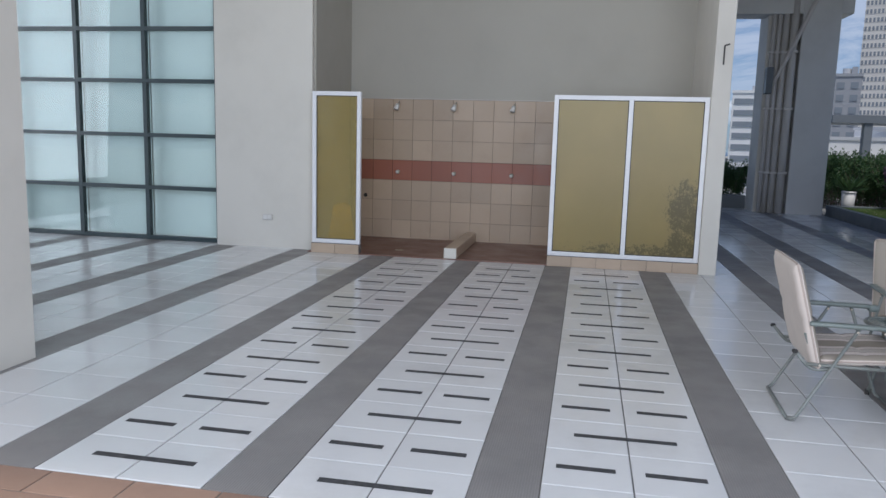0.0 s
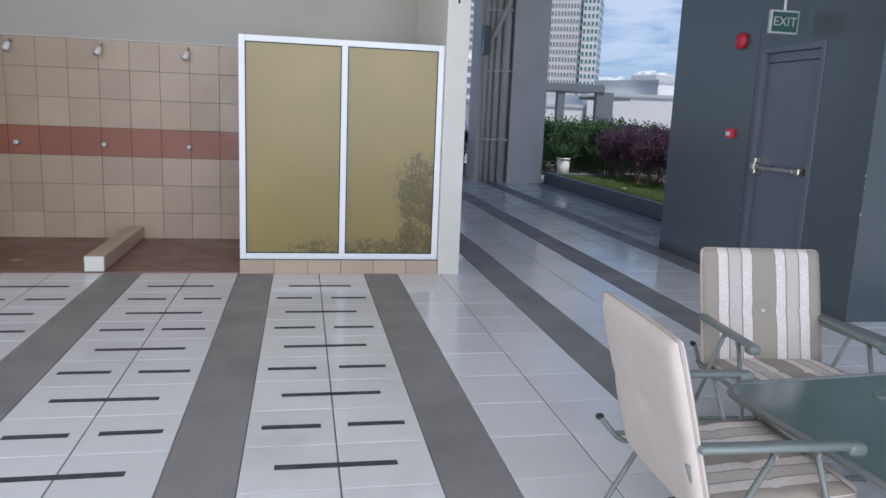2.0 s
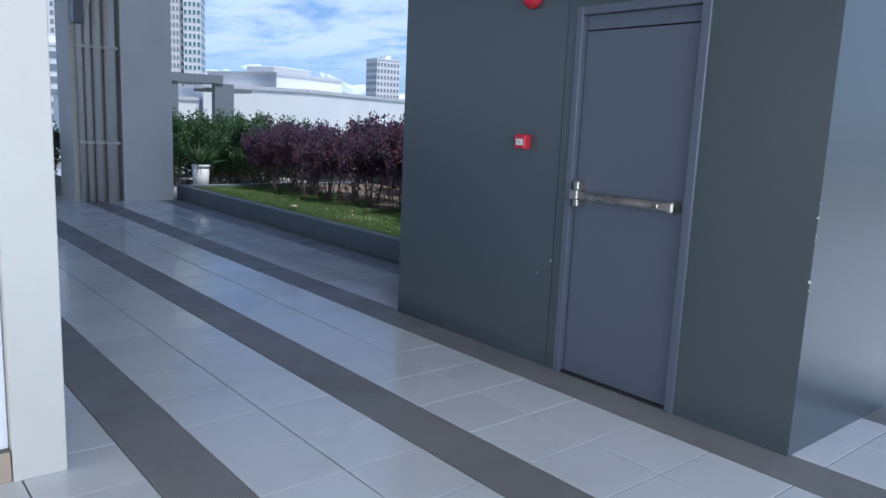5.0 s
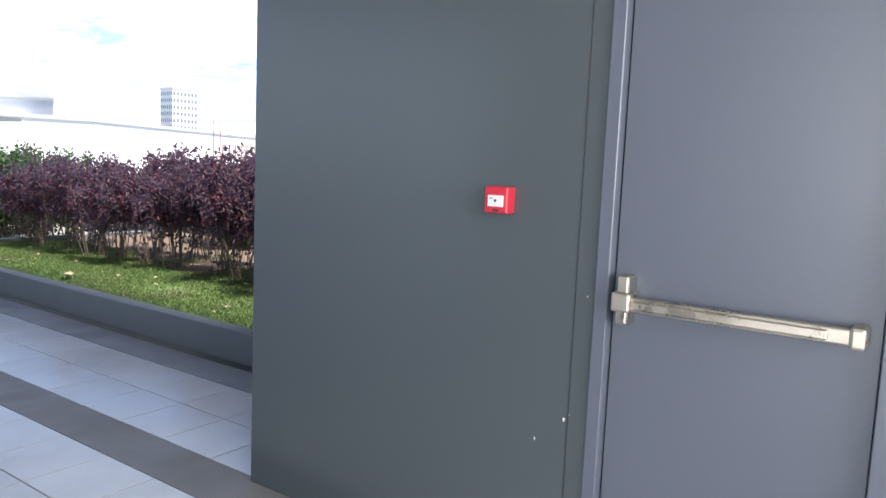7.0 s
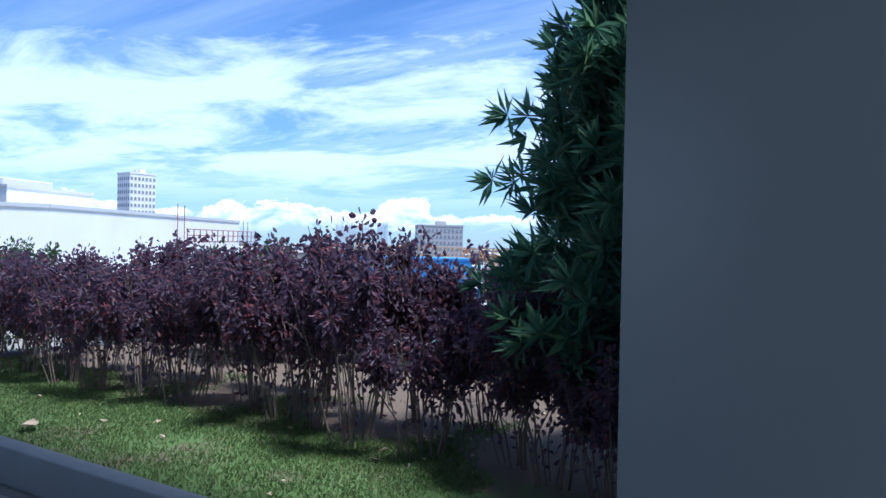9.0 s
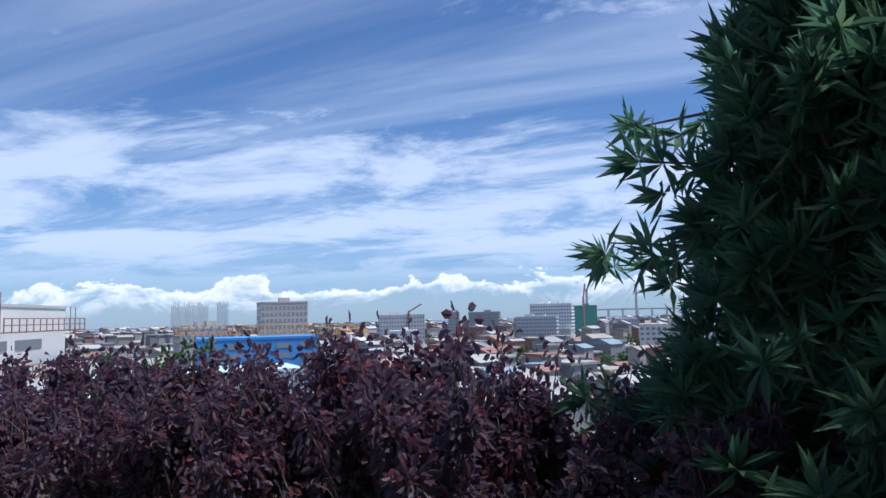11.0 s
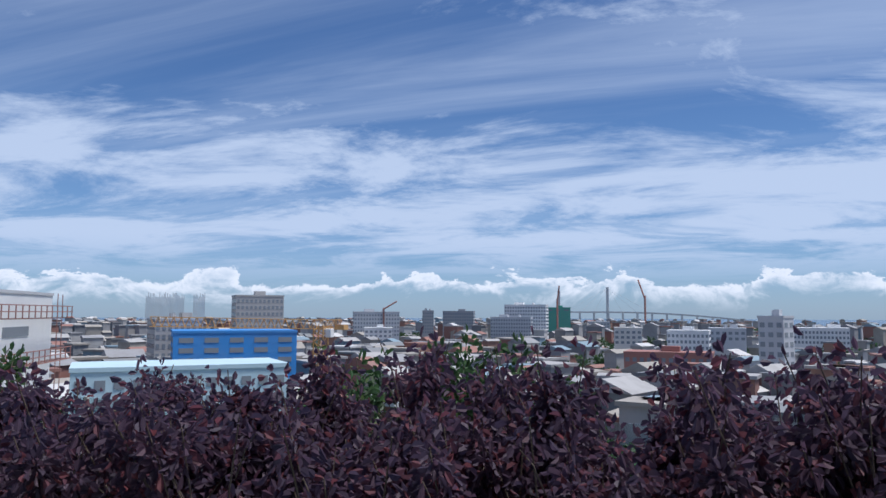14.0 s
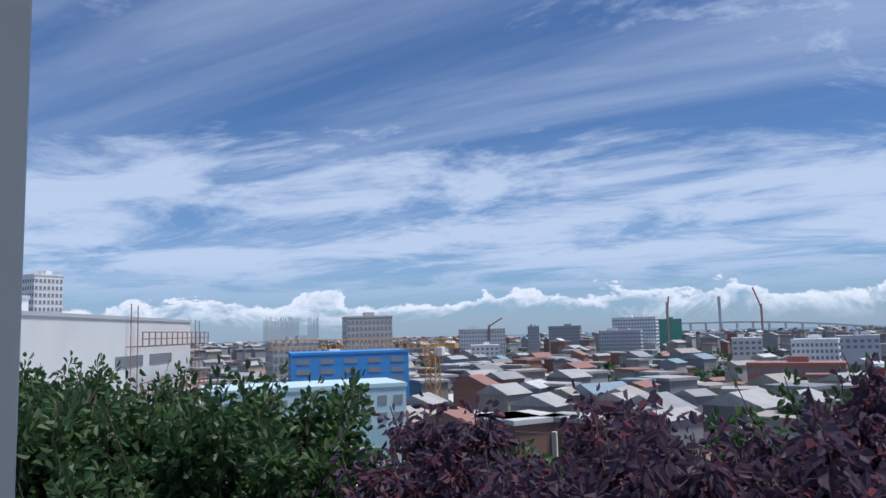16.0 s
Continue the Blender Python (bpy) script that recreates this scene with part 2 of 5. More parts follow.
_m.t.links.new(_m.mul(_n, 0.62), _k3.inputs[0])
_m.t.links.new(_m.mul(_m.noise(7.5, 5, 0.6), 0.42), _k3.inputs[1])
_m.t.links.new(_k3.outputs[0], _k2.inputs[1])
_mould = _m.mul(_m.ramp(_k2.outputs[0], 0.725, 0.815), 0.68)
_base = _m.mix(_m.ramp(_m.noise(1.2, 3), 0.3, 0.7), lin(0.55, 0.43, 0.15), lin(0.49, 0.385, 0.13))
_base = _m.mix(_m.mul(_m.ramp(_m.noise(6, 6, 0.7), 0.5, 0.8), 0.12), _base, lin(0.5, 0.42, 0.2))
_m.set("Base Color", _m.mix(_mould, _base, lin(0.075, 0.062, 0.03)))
_m.set("Transmission Weight", 0.6)
M_AMBER = _m.m
_m = Mat("amber_clearer_glass", 0.09)
_m.set("Base Color", _m.mix(_m.ramp(_m.noise(1.2, 3), 0.3, 0.7), lin(0.74, 0.62, 0.28), lin(0.68, 0.57, 0.25)))
_m.set("Transmission Weight", 0.74)
M_AMBER_CLEAR = _m.m


def glass(name, tint, rough=0.0):
    m = Mat(name, rough)
    m.set("Base Color", tint).set("Transmission Weight", 1.0).set("IOR", 1.45)
    return m.m


M_GLASS = glass("clear_glass", lin(0.80, 0.90, 0.89))
M_BLIND = painted("white_blind", lin(0.70, 0.74, 0.73), 0.8, 0.06)


def leaf_mat(name, a, b, c, rough=0.45, trans=0.25):
    m = Mat(name, rough, 0.0, 0.4)
    r = m.random(True)
    col = m.mix(m.ramp(r, 0.0, 0.6), a, b)
    col = m.mix(m.ramp(r, 0.72, 1.0), col, c)
    col = m.mix(m.mul(m.ramp(m.noise(1.3, 4), 0.35, 0.7), 0.5), col, a)
    m.set("Base Color", col)
    tr = m.t.nodes.new("ShaderNodeBsdfTranslucent")
    m.t.links.new(col, tr.inputs["Color"])
    mx = m.t.nodes.new("ShaderNodeMixShader")
    mx.inputs[0].default_value = trans
    out = m.t.nodes["Material Output"]
    m.t.links.new(m.b.outputs[0], mx.inputs[1])
    m.t.links.new(tr.outputs[0], mx.inputs[2])
    m.t.links.new(mx.outputs[0], out.inputs["Surface"])
    return m.m


M_RED_LEAF = leaf_mat("burgundy_leaf", lin(0.100, 0.074, 0.120), lin(0.125, 0.074, 0.118), lin(0.26, 0.080, 0.095), 0.55, 0.55)
M_GREEN_LEAF = leaf_mat("hedge_leaf", lin(0.05, 0.10, 0.045), lin(0.065, 0.135, 0.05), lin(0.12, 0.18, 0.06), 0.5, 0.4)
M_TREE_LEAF = leaf_mat("tree_leaf", lin(0.075, 0.175, 0.125), lin(0.11, 0.23, 0.14), lin(0.18, 0.30, 0.15), 0.4, 0.5)
M_GRASS = leaf_mat("grass_blade", lin(0.10, 0.17, 0.055), lin(0.13, 0.21, 0.065), lin(0.25, 0.25, 0.11), 0.6)
M_BARK = painted("bark", lin(0.15, 0.115, 0.095), 0.85, 0.4, 12, 80, (0.04, 0.03, 0.025, 1), 0.5)
_m = Mat("lawn_soil", 0.95).world_coord()
_edge = _m.t.nodes.new("ShaderNodeMath")
_edge.operation = "ADD"
_m.t.links.new(_m.noise(1.4, 7, 0.7), _edge.inputs[0])
_m.t.links.new(_m.ramp(_m.axis(0), 6.2, 7.2, 0.0, 0.35), _edge.inputs[1])
_bare = _m.ramp(_edge.outputs[0], 0.50, 0.68)
_m.set("Base Color", _m.mix(_bare, lin(0.08, 0.14, 0.04), lin(0.13, 0.095, 0.07)))
_m.bump(_m.noise(30, 6, 0.7), 0.6, 0.02)
M_SOIL = _m.m


# building helpers
def add_box(bm, x0, y0, z0, x1, y1, z1, bevel=0.0, segs=1):
    r = bmesh.ops.create_cube(bm, size=1.0)
    vs = r["verts"]
    for v in vs:
        v.co = Vector(((x0 + x1) / 2 + v.co.x * (x1 - x0), (y0 + y1) / 2 + v.co.y * (y1 - y0), (z0 + z1) / 2 + v.co.z * (z1 - z0)))
    if bevel > 0:
        edges = list({e for v in vs for e in v.link_edges})
        bmesh.ops.bevel(bm, geom=edges, offset=bevel, segments=segs, affect="EDGES", profile=0.5)
    return bm


def boxed(x0, y0, z0, x1, y1, z1, bevel=0.0, segs=1):
    return add_box(bmesh.new(), x0, y0, z0, x1, y1, z1, bevel, segs)


def cyl(bm, a, b, r0, r1=None, n=12, caps=True):
    a, b = Vector(a), Vector(b)
    d = b - a
    m = Matrix.Translation((a + b) / 2) @ d.to_track_quat("Z", "Y").to_matrix().to_4x4()
    bmesh.ops.create_cone(bm, cap_ends=caps, segments=n, radius1=r0, radius2=r0 if r1 is None else r1, depth=d.length, matrix=m)
    return bm


def tube(bm, pts, r, n=8, closed=False, r_end=None):
    """A round tube along points."""
    pts = [Vector(p) for p in pts]
    rings = []
    count = len(pts)
    ref = None
    for i, p in enumerate(pts):
        if closed:
            d = pts[(i + 1) % count] - pts[i - 1]
        else:
            d = pts[min(i + 1, count - 1)] - pts[max(i - 1, 0)]
        d.normalize()
        if ref is None:
            ref = d.orthogonal().normalized()
        ref = (ref - d * ref.dot(d)).normalized()
        side = d.cross(ref)
        rr = r if r_end is None else r + (r_end - r) * i / (count - 1)
        rings.append([bm.verts.new(p + (ref * math.cos(k * math.tau / n) + side * math.sin(k * math.tau / n)) * rr) for k in range(n)])
    for i in range(count if closed else count - 1):
        a, b = rings[i], rings[(i + 1) % count]
        for k in range(n):
            bm.faces.new((a[k], a[(k + 1) % n], b[(k + 1) % n], b[k]))
    if not closed:
        bm.faces.new(rings[0][::-1])
        bm.faces.new(rings[-1])
    return bm


def rounded(pts, radius, steps=5):
    """A polyline with its inner corners rounded."""
    pts = [Vector(p) for p in pts]
    out = [pts[0]]
    for a, b, c in zip(pts, pts[1:], pts[2:]):
        u, v = (a - b), (c - b)
        k = min(radius, u.length * 0.49, v.length * 0.49)
        p, q = b + u.normalized() * k, b + v.normalized() * k
        for i in range(steps + 1):
            s = i / steps
            out.append(p * (1 - s) ** 2 + b * 2 * s * (1 - s) + q * s * s)
    out.append(pts[-1])
    return out


def to_mesh(name, bm, material, smooth=False):
    me = bpy.data.meshes.new(name)
    bm.to_mesh(me)
    bm.free()
    me.materials.append(material)
    if smooth:
        me.polygons.foreach_set("use_smooth", [True] * len(me.polygons))
    return me


def part(name, bm, material, parent, label="", smooth=False):
    ob = new(name, to_mesh(name, bm, material, smooth))
    ob.parent = parent
    if label:
        tagged(ob, label)
    return ob


def thing(name, label, category, bm=None, material=None, group="", kind="", at=None, smooth=False):
    ob = new(name, to_mesh(name, bm, material, smooth) if bm else None)
    if at is not None:
        ob.matrix_world = at
    return tagged(ob, label, category, group, kind)


def raw(name, verts, faces, material):
    me = bpy.data.meshes.new(name)
    me.from_pydata([tuple(v) for v in verts], [], [tuple(f) for f in faces])
    me.materials.append(material)
    return me


def structure(name, bm, material, label, category):
    return thing(name, label, category, bm, material, kind="structure")


rng = np.random.default_rng(5)


def leaf_mesh(name, base, direction, length, width, material, fold=0.25, broad=False):
    """Folded leaves: base points, directions, lengths, widths as arrays."""
    n = len(base)
    d = direction / np.linalg.norm(direction, axis=1, keepdims=True)
    helper = rng.normal(size=(n, 3))
    s = np.cross(d, helper)
    s /= np.linalg.norm(s, axis=1, keepdims=True)
    up = np.cross(s, d)
    L, W = length[:, None], width[:, None]
    if broad:
        a, b, tip = base + d * L * 0.35, base + d * L * 0.75 - up * L * 0.06, base + d * L - up * L * 0.20
        v = np.stack([base, a + s * W * 0.42 + up * W * fold, b + s * W * 0.5 + up * W * fold, tip, b - s * W * 0.5 + up * W * fold, a - s * W * 0.42 + up * W * fold], 1).reshape(-1, 3)
        o = np.arange(n) * 6
        f = np.stack([np.stack([o, o + 1, o + 2], 1), np.stack([o, o + 2, o + 3], 1), np.stack([o, o + 3, o + 4], 1), np.stack([o, o + 4, o + 5], 1)], 1)
        return raw(name, v.tolist(), f.reshape(-1, 3).tolist(), material)
    mid = base + d * L * 0.45
    v = np.stack([base, mid + s * W * 0.5 + up * W * fold, base + d * L - up * L * 0.12, mid - s * W * 0.5 + up * W * fold], 1).reshape(-1, 3)
    f = np.empty((n, 2, 3), int)
    o = np.arange(n) * 4
    f[:, 0] = np.stack([o, o + 1, o + 2], 1)
    f[:, 1] = np.stack([o, o + 2, o + 3], 1)
    return raw(name, v.tolist(), f.reshape(-1, 3).tolist(), material)


M_CONC_FLOOR = painted("roof_concrete", lin(0.24, 0.235, 0.225), 0.85, 0.3, 2)

# floor of the terrace: base slab, grey stripes and 0.4 m tiles between them
PITCH, STRIPE, TILE, ROW = 1.1, 0.3, 0.4, 0.4
Y_ROW = 3.33
floor = structure("floor", boxed(-14, -18, -0.30, 5.0, 36, -0.006), M_GROUT, "pale grey ceramic terrace floor with dark grey stripes", "floor")
TILE_Y0, TILE_Y1 = 3.33, 30.0


def stripe_x(k):
    return -0.8 + PITCH * k


for k in range(-7, 6):
    x = stripe_x(k)
    part("floor_stripe", boxed(x + 0.002, TILE_Y0, -0.02, x + STRIPE - 0.002, TILE_Y1, -0.001, 0.0), M_STRIPE, floor)
for k in (-1, 0, 1):
    for r in range(15):
        y = 3.53 + ROW * r
        if y > 9.2:
            continue
        mid = stripe_x(k) - 0.40
        spans = [(-0.255, 0.255)] if r % 2 == 0 else [(-0.335, -0.065), (0.065, 0.335)]
        for a, b in spans:
            j = random.uniform(-0.012, 0.012)
            tape = part("anti_slip_strip", boxed(-(b - a) / 2, -0.021, 0.0002, (b - a) / 2, 0.021, 0.0016), M_TAPE, floor)
            tape.matrix_world = pose(mid + (a + b) / 2 + j, y + random.uniform(-0.006, 0.006), 0.0, 0, 0, random.uniform(-0.8, 0.8))

# side walls of the shower recess and the cream wall beside it
Y_BACK, CEIL = 11.30, 5.0
structure("wall_west_of_showers", boxed(-5.19, 9.79, -0.02, -3.85, 11.45, CEIL), M_WALL, "cream painted plaster wall beside the showers", "wall")
structure("wall_shower_back", boxed(-3.85, Y_BACK + 0.012, -0.02, 0.97, 11.45, CEIL), M_WALL_IN, "darker cream wall above shower tiles", "wall")
structure("wall_pier", boxed(0.97, 9.575, 0.0, 1.165, 11.45, CEIL, 0.004), M_WALL, "cream painted pier beside the frosted screen", "wall")
structure("wall_shower_side", boxed(-3.85, 9.85, 2.02, -3.82, Y_BACK, CEIL), M_WALL_IN, "darker cream return wall of the shower recess", "wall")
structure("wall_pillar", boxed(-5.2, -3.0, -0.02, -3.84, 4.75, CEIL, 0.01), M_WALL, "cream painted pillar with scuffed foot", "pillar")
structure("parapet_north", boxed(-14, 30.0, -0.3, 5.2, 30.2, 0.5), M_WALL, "plain low parapet", "parapet")
# the ceiling's unseen east overhang is added to keep sun off the walkway
structure("ceiling", boxed(-14.2, 1.2, CEIL, 5.66, 20.0, CEIL + 0.3), M_CEIL, "plain painted concrete ceiling", "ceiling")
structure("ceiling_beam", boxed(1.17, 18.85, 4.45, 5.2, 19.6, CEIL), M_COLUMN, "grey painted concrete beam", "beam")
# unseen block, added to hold sun and sky off the terrace
structure("shading_block_above", boxed(-14.2, 1.2, CEIL + 0.3, 5.2, 19.6, 60), M_WALL, "plain cream block added unseen above the terrace for its shade", "building")

# stair block with the exit door
BX, BY0, BY1 = 3.86, 7.885, 10.98
DY0, DY1, DZ = 8.505, 9.35, 2.15
bm = bmesh.new()
outline = ((BY0, 0.0), (DY0, 0.0), (DY0, DZ), (DY1, DZ), (DY1, 0.0), (BY1, 0.0), (BY1, 4.999), (BY0, 4.999))
front = [bm.verts.new((BX, y, z)) for y, z in outline]
rear = [bm.verts.new((BX + 0.18, y, z)) for y, z in outline]
bm.faces.new(front[::-1])
bm.faces.new(rear)
for a in range(8):
    b = (a + 1) % 8
    bm.faces.new((front[a], front[b], rear[b], rear[a]))
bmesh.ops.recalc_face_normals(bm, faces=bm.faces)
block_wall = structure("wall_stair_block_west", bm, M_BLOCK, "dark green-grey painted wall of the stair block", "wall")
bm = bmesh.new()
add_box(bm, BX + 0.18, BY0, -0.3, 9.0, BY0 + 0.18, 4.999)
structure("wall_stair_block_south", bm, M_BLOCK, "dark green-grey painted wall with chipped corner", "wall")
bm = bmesh.new()
add_box(bm, BX + 0.18, BY1 - 0.18, -0.3, 9.0, BY1, 4.999)
add_box(bm, 8.82, BY0 + 0.18, -0.3, 9.0, BY1 - 0.18, 4.999)
structure("wall_stair_block_north", bm, M_BLOCK, "dark green-grey painted wall of the stair block", "wall")

# south deck in the open, with its edge
structure("deck", boxed(5.0, -18, -0.3, 16, BY0, -0.004), M_TILE, "pale tiled open deck", "floor")
structure("parapet_east", boxed(16, -18, -0.3, 16.2, BY0, 1.1), M_WALL, "plain low parapet", "parapet")
structure("parapet_south", boxed(-14, -18.2, -0.3, 16.2, -18, 1.1), M_WALL, "plain low parapet", "parapet")

# planter
KX, PX1, PY1 = 5.11, 9.2, 19.12
kerb = structure("planter_kerb", boxed(KX, BY1, -0.3, KX + 0.13, PY1, 0.222, 0.006), M_KERB, "slate-grey painted planter kerb", "kerb")
structure("planter_kerb_north", boxed(KX + 0.13, PY1 - 0.13, -0.3, PX1 - 0.12, PY1, 0.220, 0.006), M_KERB, "slate-grey painted planter kerb", "kerb")
structure("planter_kerb_outer", boxed(PX1 - 0.12, BY1, -0.3, PX1 + 0.06, 27, 0.40, 0.006), M_KERB, "slate-grey low outer kerb of the planter", "kerb")
structure("podium_floor_north", boxed(5.0, PY1, -0.3, PX1 - 0.12, 30, -0.01), M_CONC_FLOOR, "grey concrete roof floor", "floor")
structure("podium_edge", boxed(-14, -18, -30.0, 9.3, 36, -0.31), M_WALL, "cream podium below the terrace", "building")

# column beside the planter, with its pier and pipes
structure("column", boxed(4.16, 18.82, -0.02, 4.95, 19.65, CEIL, 0.01), M_COLUMN, "grey painted concrete column", "column")
structure("column_pier", boxed(3.50, 19.10, -0.02, 4.16, 19.95, CEIL, 0.01), M_WALL, "cream painted pier behind the pipes", "column")
for x, y, r in ((3.61, 19.00, 0.045), (3.72, 18.98, 0.05), (3.85, 18.95, 0.065), (4.02, 18.90, 0.085)):
    pipe = thing("drain_pipe", "grey painted vertical drain pipe beside the column", "pipe", cyl(bmesh.new(), (x, y, 0), (x, y, CEIL), r, n=16), M_PIPE, "drain pipes on the column", smooth=True)
    for z in (0.9, 2.35, 3.6):
        part("pipe_clamp", boxed(x - r - 0.012, y - r - 0.012, z, x + r + 0.012, 19.10, z + 0.05, 0.004), M_PIPE, pipe)
box_ = thing("junction_box", "dark grey metal box clamped to the pipes", "box", boxed(3.49, 18.75, 2.70, 3.63, 18.98, 3.28, 0.01), M_KERB)
bm = bmesh.new()
tube(bm, rounded([(3.60, 18.87, 2.85), (3.83, 18.85, 3.3), (4.18, 18.77, 4.2), (4.48, 18.75, 4.95)], 0.2), 0.05, 10)
thing("slanted_pipe", "dark grey pipe slanting up the column", "pipe", bm, M_PIPE, smooth=True)

# second planter beyond the walkway
structure("planter_kerb_walkway", boxed(1.17, 19.95, -0.02, 3.50, 20.09, 0.32, 0.008), M_KERB, "slate-grey painted planter kerb", "kerb")

# drain channel along the planter kerb
grate = thing("drain_grate", "grey ribbed drain grating beside the planter kerb", "drain", boxed(4.902, BY1 + 0.01, -0.05, KX - 0.002, 18.82, -0.022), M_BLACK, kind="structure")
bar = to_mesh("grate_bar", boxed(-0.095, -0.006, -0.022, 0.095, 0.006, -0.004), M_KERB)
for i in range(260):
    ob = new("grate_bar", bar)
    ob.parent = grate
    ob.location = (5.006, BY1 + 0.03 + i * 0.030, 0)

# shower recess: brown floor, low divider, base kerbs, amber screens
structure("shower_floor", boxed(-3.85, 9.62, -0.02, 0.97, Y_BACK, 0.012), M_BROWN_FLOOR, "brown tiled shower floor, damp-stained", "floor")
div = thing("shower_divider", "low beige-tiled divider kerb on the shower floor", "kerb", boxed(-2.06, 9.63, 0.013, -1.90, Y_BACK - 0.002, 0.145, 0.006), M_BEIGE_TILE, kind="structure")
part("end_tile", boxed(-2.058, 9.618, 0.014, -1.902, 9.629, 0.143, 0.003), M_WALL, div, "pale tile on the divider end")
shower_wall = bpy.data.objects["wall_shower_back"]
W, H = 0.2945, 0.293
tile_mesh = to_mesh("wall_tile", boxed(-W / 2 + 0.0015, -0.008, -H / 2 + 0.0015, W / 2 - 0.0015, 0.004, H / 2 - 0.0015, 0.002), M_BEIGE_TILE)
red_mesh = to_mesh("wall_tile_red", boxed(-W / 2 + 0.0015, -0.008, -H / 2 + 0.0015, W / 2 - 0.0015, 0.004, H / 2 - 0.0015, 0.002), M_RED_TILE)
part("tile_bed", boxed(-3.85, Y_BACK + 0.004, 0.012, 0.97, Y_BACK + 0.011, 2.04), M_GROUT, shower_wall)
for i in range(16):
    for r in range(7):
        ob = new("wall_tile", red_mesh if r == 3 else tile_mesh)
        ob.parent = shower_wall
        ob.location = (-2.29 + W * (i - 5) + W / 2, Y_BACK + random.uniform(-0.0006, 0.0006), -0.01 + H * (r + 0.5))
part("tile_trim", boxed(-3.82, Y_BACK - 0.012, 2.042, 0.97, Y_BACK + 0.011, 2.052), M_PIPE, shower_wall)
part("side_tiles", boxed(-3.85, 9.85, 0.012, -3.82, Y_BACK - 0.01, 2.02), M_BEIGE_TILE, shower_wall)


def screen(x0, x1, mullions, label, glazing):
    s = thing("frosted_screen", label, "screen", group="shower screens")
    z0, z1, y0, y1, w = 0.125, 2.035, 9.63, 9.68, 0.052
    for a in (x0, x1 - w):
        part("upright", boxed(a, y0, z0, a + w, y1, z1, 0.004), M_ALU, s)
    for m in mullions:
        part("mullion", boxed(m - w / 2, y0, z0 + w, m + w / 2, y1, z1 - w, 0.004), M_ALU, s)
    for z in (z0, z1 - w):
        part("rail", boxed(x0 + w, y0 + 0.002, z, x1 - w, y1 - 0.002, z + w, 0.004), M_ALU, s)
    xs = [x0 + w] + [v for m in mullions for v in (m - w / 2, m + w / 2)] + [x1 - w]
    for a, b in zip(xs[::2], xs[1::2]):
        part("pane", boxed(a, 9.652, z0 + w, b, 9.658, z1 - w), glazing, s, "amber frosted pane")
        bm = bmesh.new()
        for q in ((a, z0 + w, a + 0.008, z1 - w), (b - 0.008, z0 + w, b, z1 - w), (a + 0.008, z0 + w, b - 0.008, z0 + w + 0.008), (a + 0.008, z1 - w - 0.008, b - 0.008, z1 - w)):
            add_box(bm, q[0], 9.645, q[1], q[2], 9.652, q[3])
        part("gasket", bm, M_BLACK, s)
    base = structure("screen_base", boxed(x0, 9.60, 0.0, x1, 9.70, 0.124), M_GROUT, "beige-tiled base kerb below the screen", "kerb")
    n = max(2, round((x1 - x0) / 0.3))
    step = (x1 - x0) / n
    piece = to_mesh("base_tile", boxed(0.002, 9.588, 0.001, step - 0.002, 9.604, 0.123, 0.002), M_BEIGE_TILE)
    for i in range(n):
        ob = new("base_tile", piece)
        ob.parent = base
        ob.location = (x0 + i * step, 0, 0)


screen(-3.79, -3.155, [], "narrow white-framed screen of amber frosted glass", M_AMBER_CLEAR)
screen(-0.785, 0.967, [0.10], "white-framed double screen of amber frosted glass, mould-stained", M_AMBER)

M_YELLOW = painted("yellow_plastic", lin(0.85, 0.56, 0.03), 0.5, 0.1)
sign = thing("wet_floor_sign", "yellow plastic folding floor sign behind the screen", "sign")
for s_ in (-1, 1):
    bm = bmesh.new()
    vs = [bm.verts.new((-3.45 + dx, 9.80 + s_ * dy * 0.75 + o, z)) for o in (-0.006, 0.006) for dx, dy, z in ((-0.17, 0.13, 0.014), (0.17, 0.13, 0.014), (0.11, 0.012, 0.60), (-0.11, 0.012, 0.60))]
    bmesh.ops.convex_hull(bm, input=vs)
    part("sign_panel", bm, M_YELLOW, sign)
part("handle", boxed(-3.52, 9.78, 0.595, -3.38, 9.82, 0.63, 0.008), M_YELLOW, sign)

for x in (-3.09, -2.255, -1.42):
    head = thing("wall_shower", "small white wall shower on a short bent arm", "shower", group="wall showers")
    bm = bmesh.new()
    tube(bm, rounded([(x, Y_BACK - 0.01, 1.985), (x + 0.02, Y_BACK - 0.09, 2.0), (x + 0.01, Y_BACK - 0.13, 1.95)], 0.03), 0.011, 8)
    part("arm", bm, M_STEEL, head, "", True)
    bm = cyl(bmesh.new(), (x + 0.008, Y_BACK - 0.125, 1.96), (x - 0.012, Y_BACK - 0.16, 1.885), 0.026, 0.036, 14)
    part("nozzle", bm, M_WHITE, head, "white plastic nozzle", True)
    tap = thing("shower_tap", "small round chrome shower valve", "tap", group="shower valves")
    part("rosette", cyl(bmesh.new(), (x, Y_BACK - 0.008, 0.99), (x, Y_BACK - 0.018, 0.99), 0.032, 0.03, 16), M_STEEL, tap, "", True)
    # chrome knob coloured white, so its bright glint is painted on
    part("knob", cyl(bmesh.new(), (x, Y_BACK - 0.018, 0.99), (x, Y_BACK - 0.06, 0.99), 0.020, 0.024, 12), M_WHITE, tap, "polished knob, white for its glint", True)
thing("wall_hole", "dark round pipe hole in the shower tiles", "hole", cyl(bmesh.new(), (-3.58, Y_BACK - 0.010, 0.63), (-3.58, Y_BACK - 0.0085, 0.63), 0.03, n=14), M_BLACK)
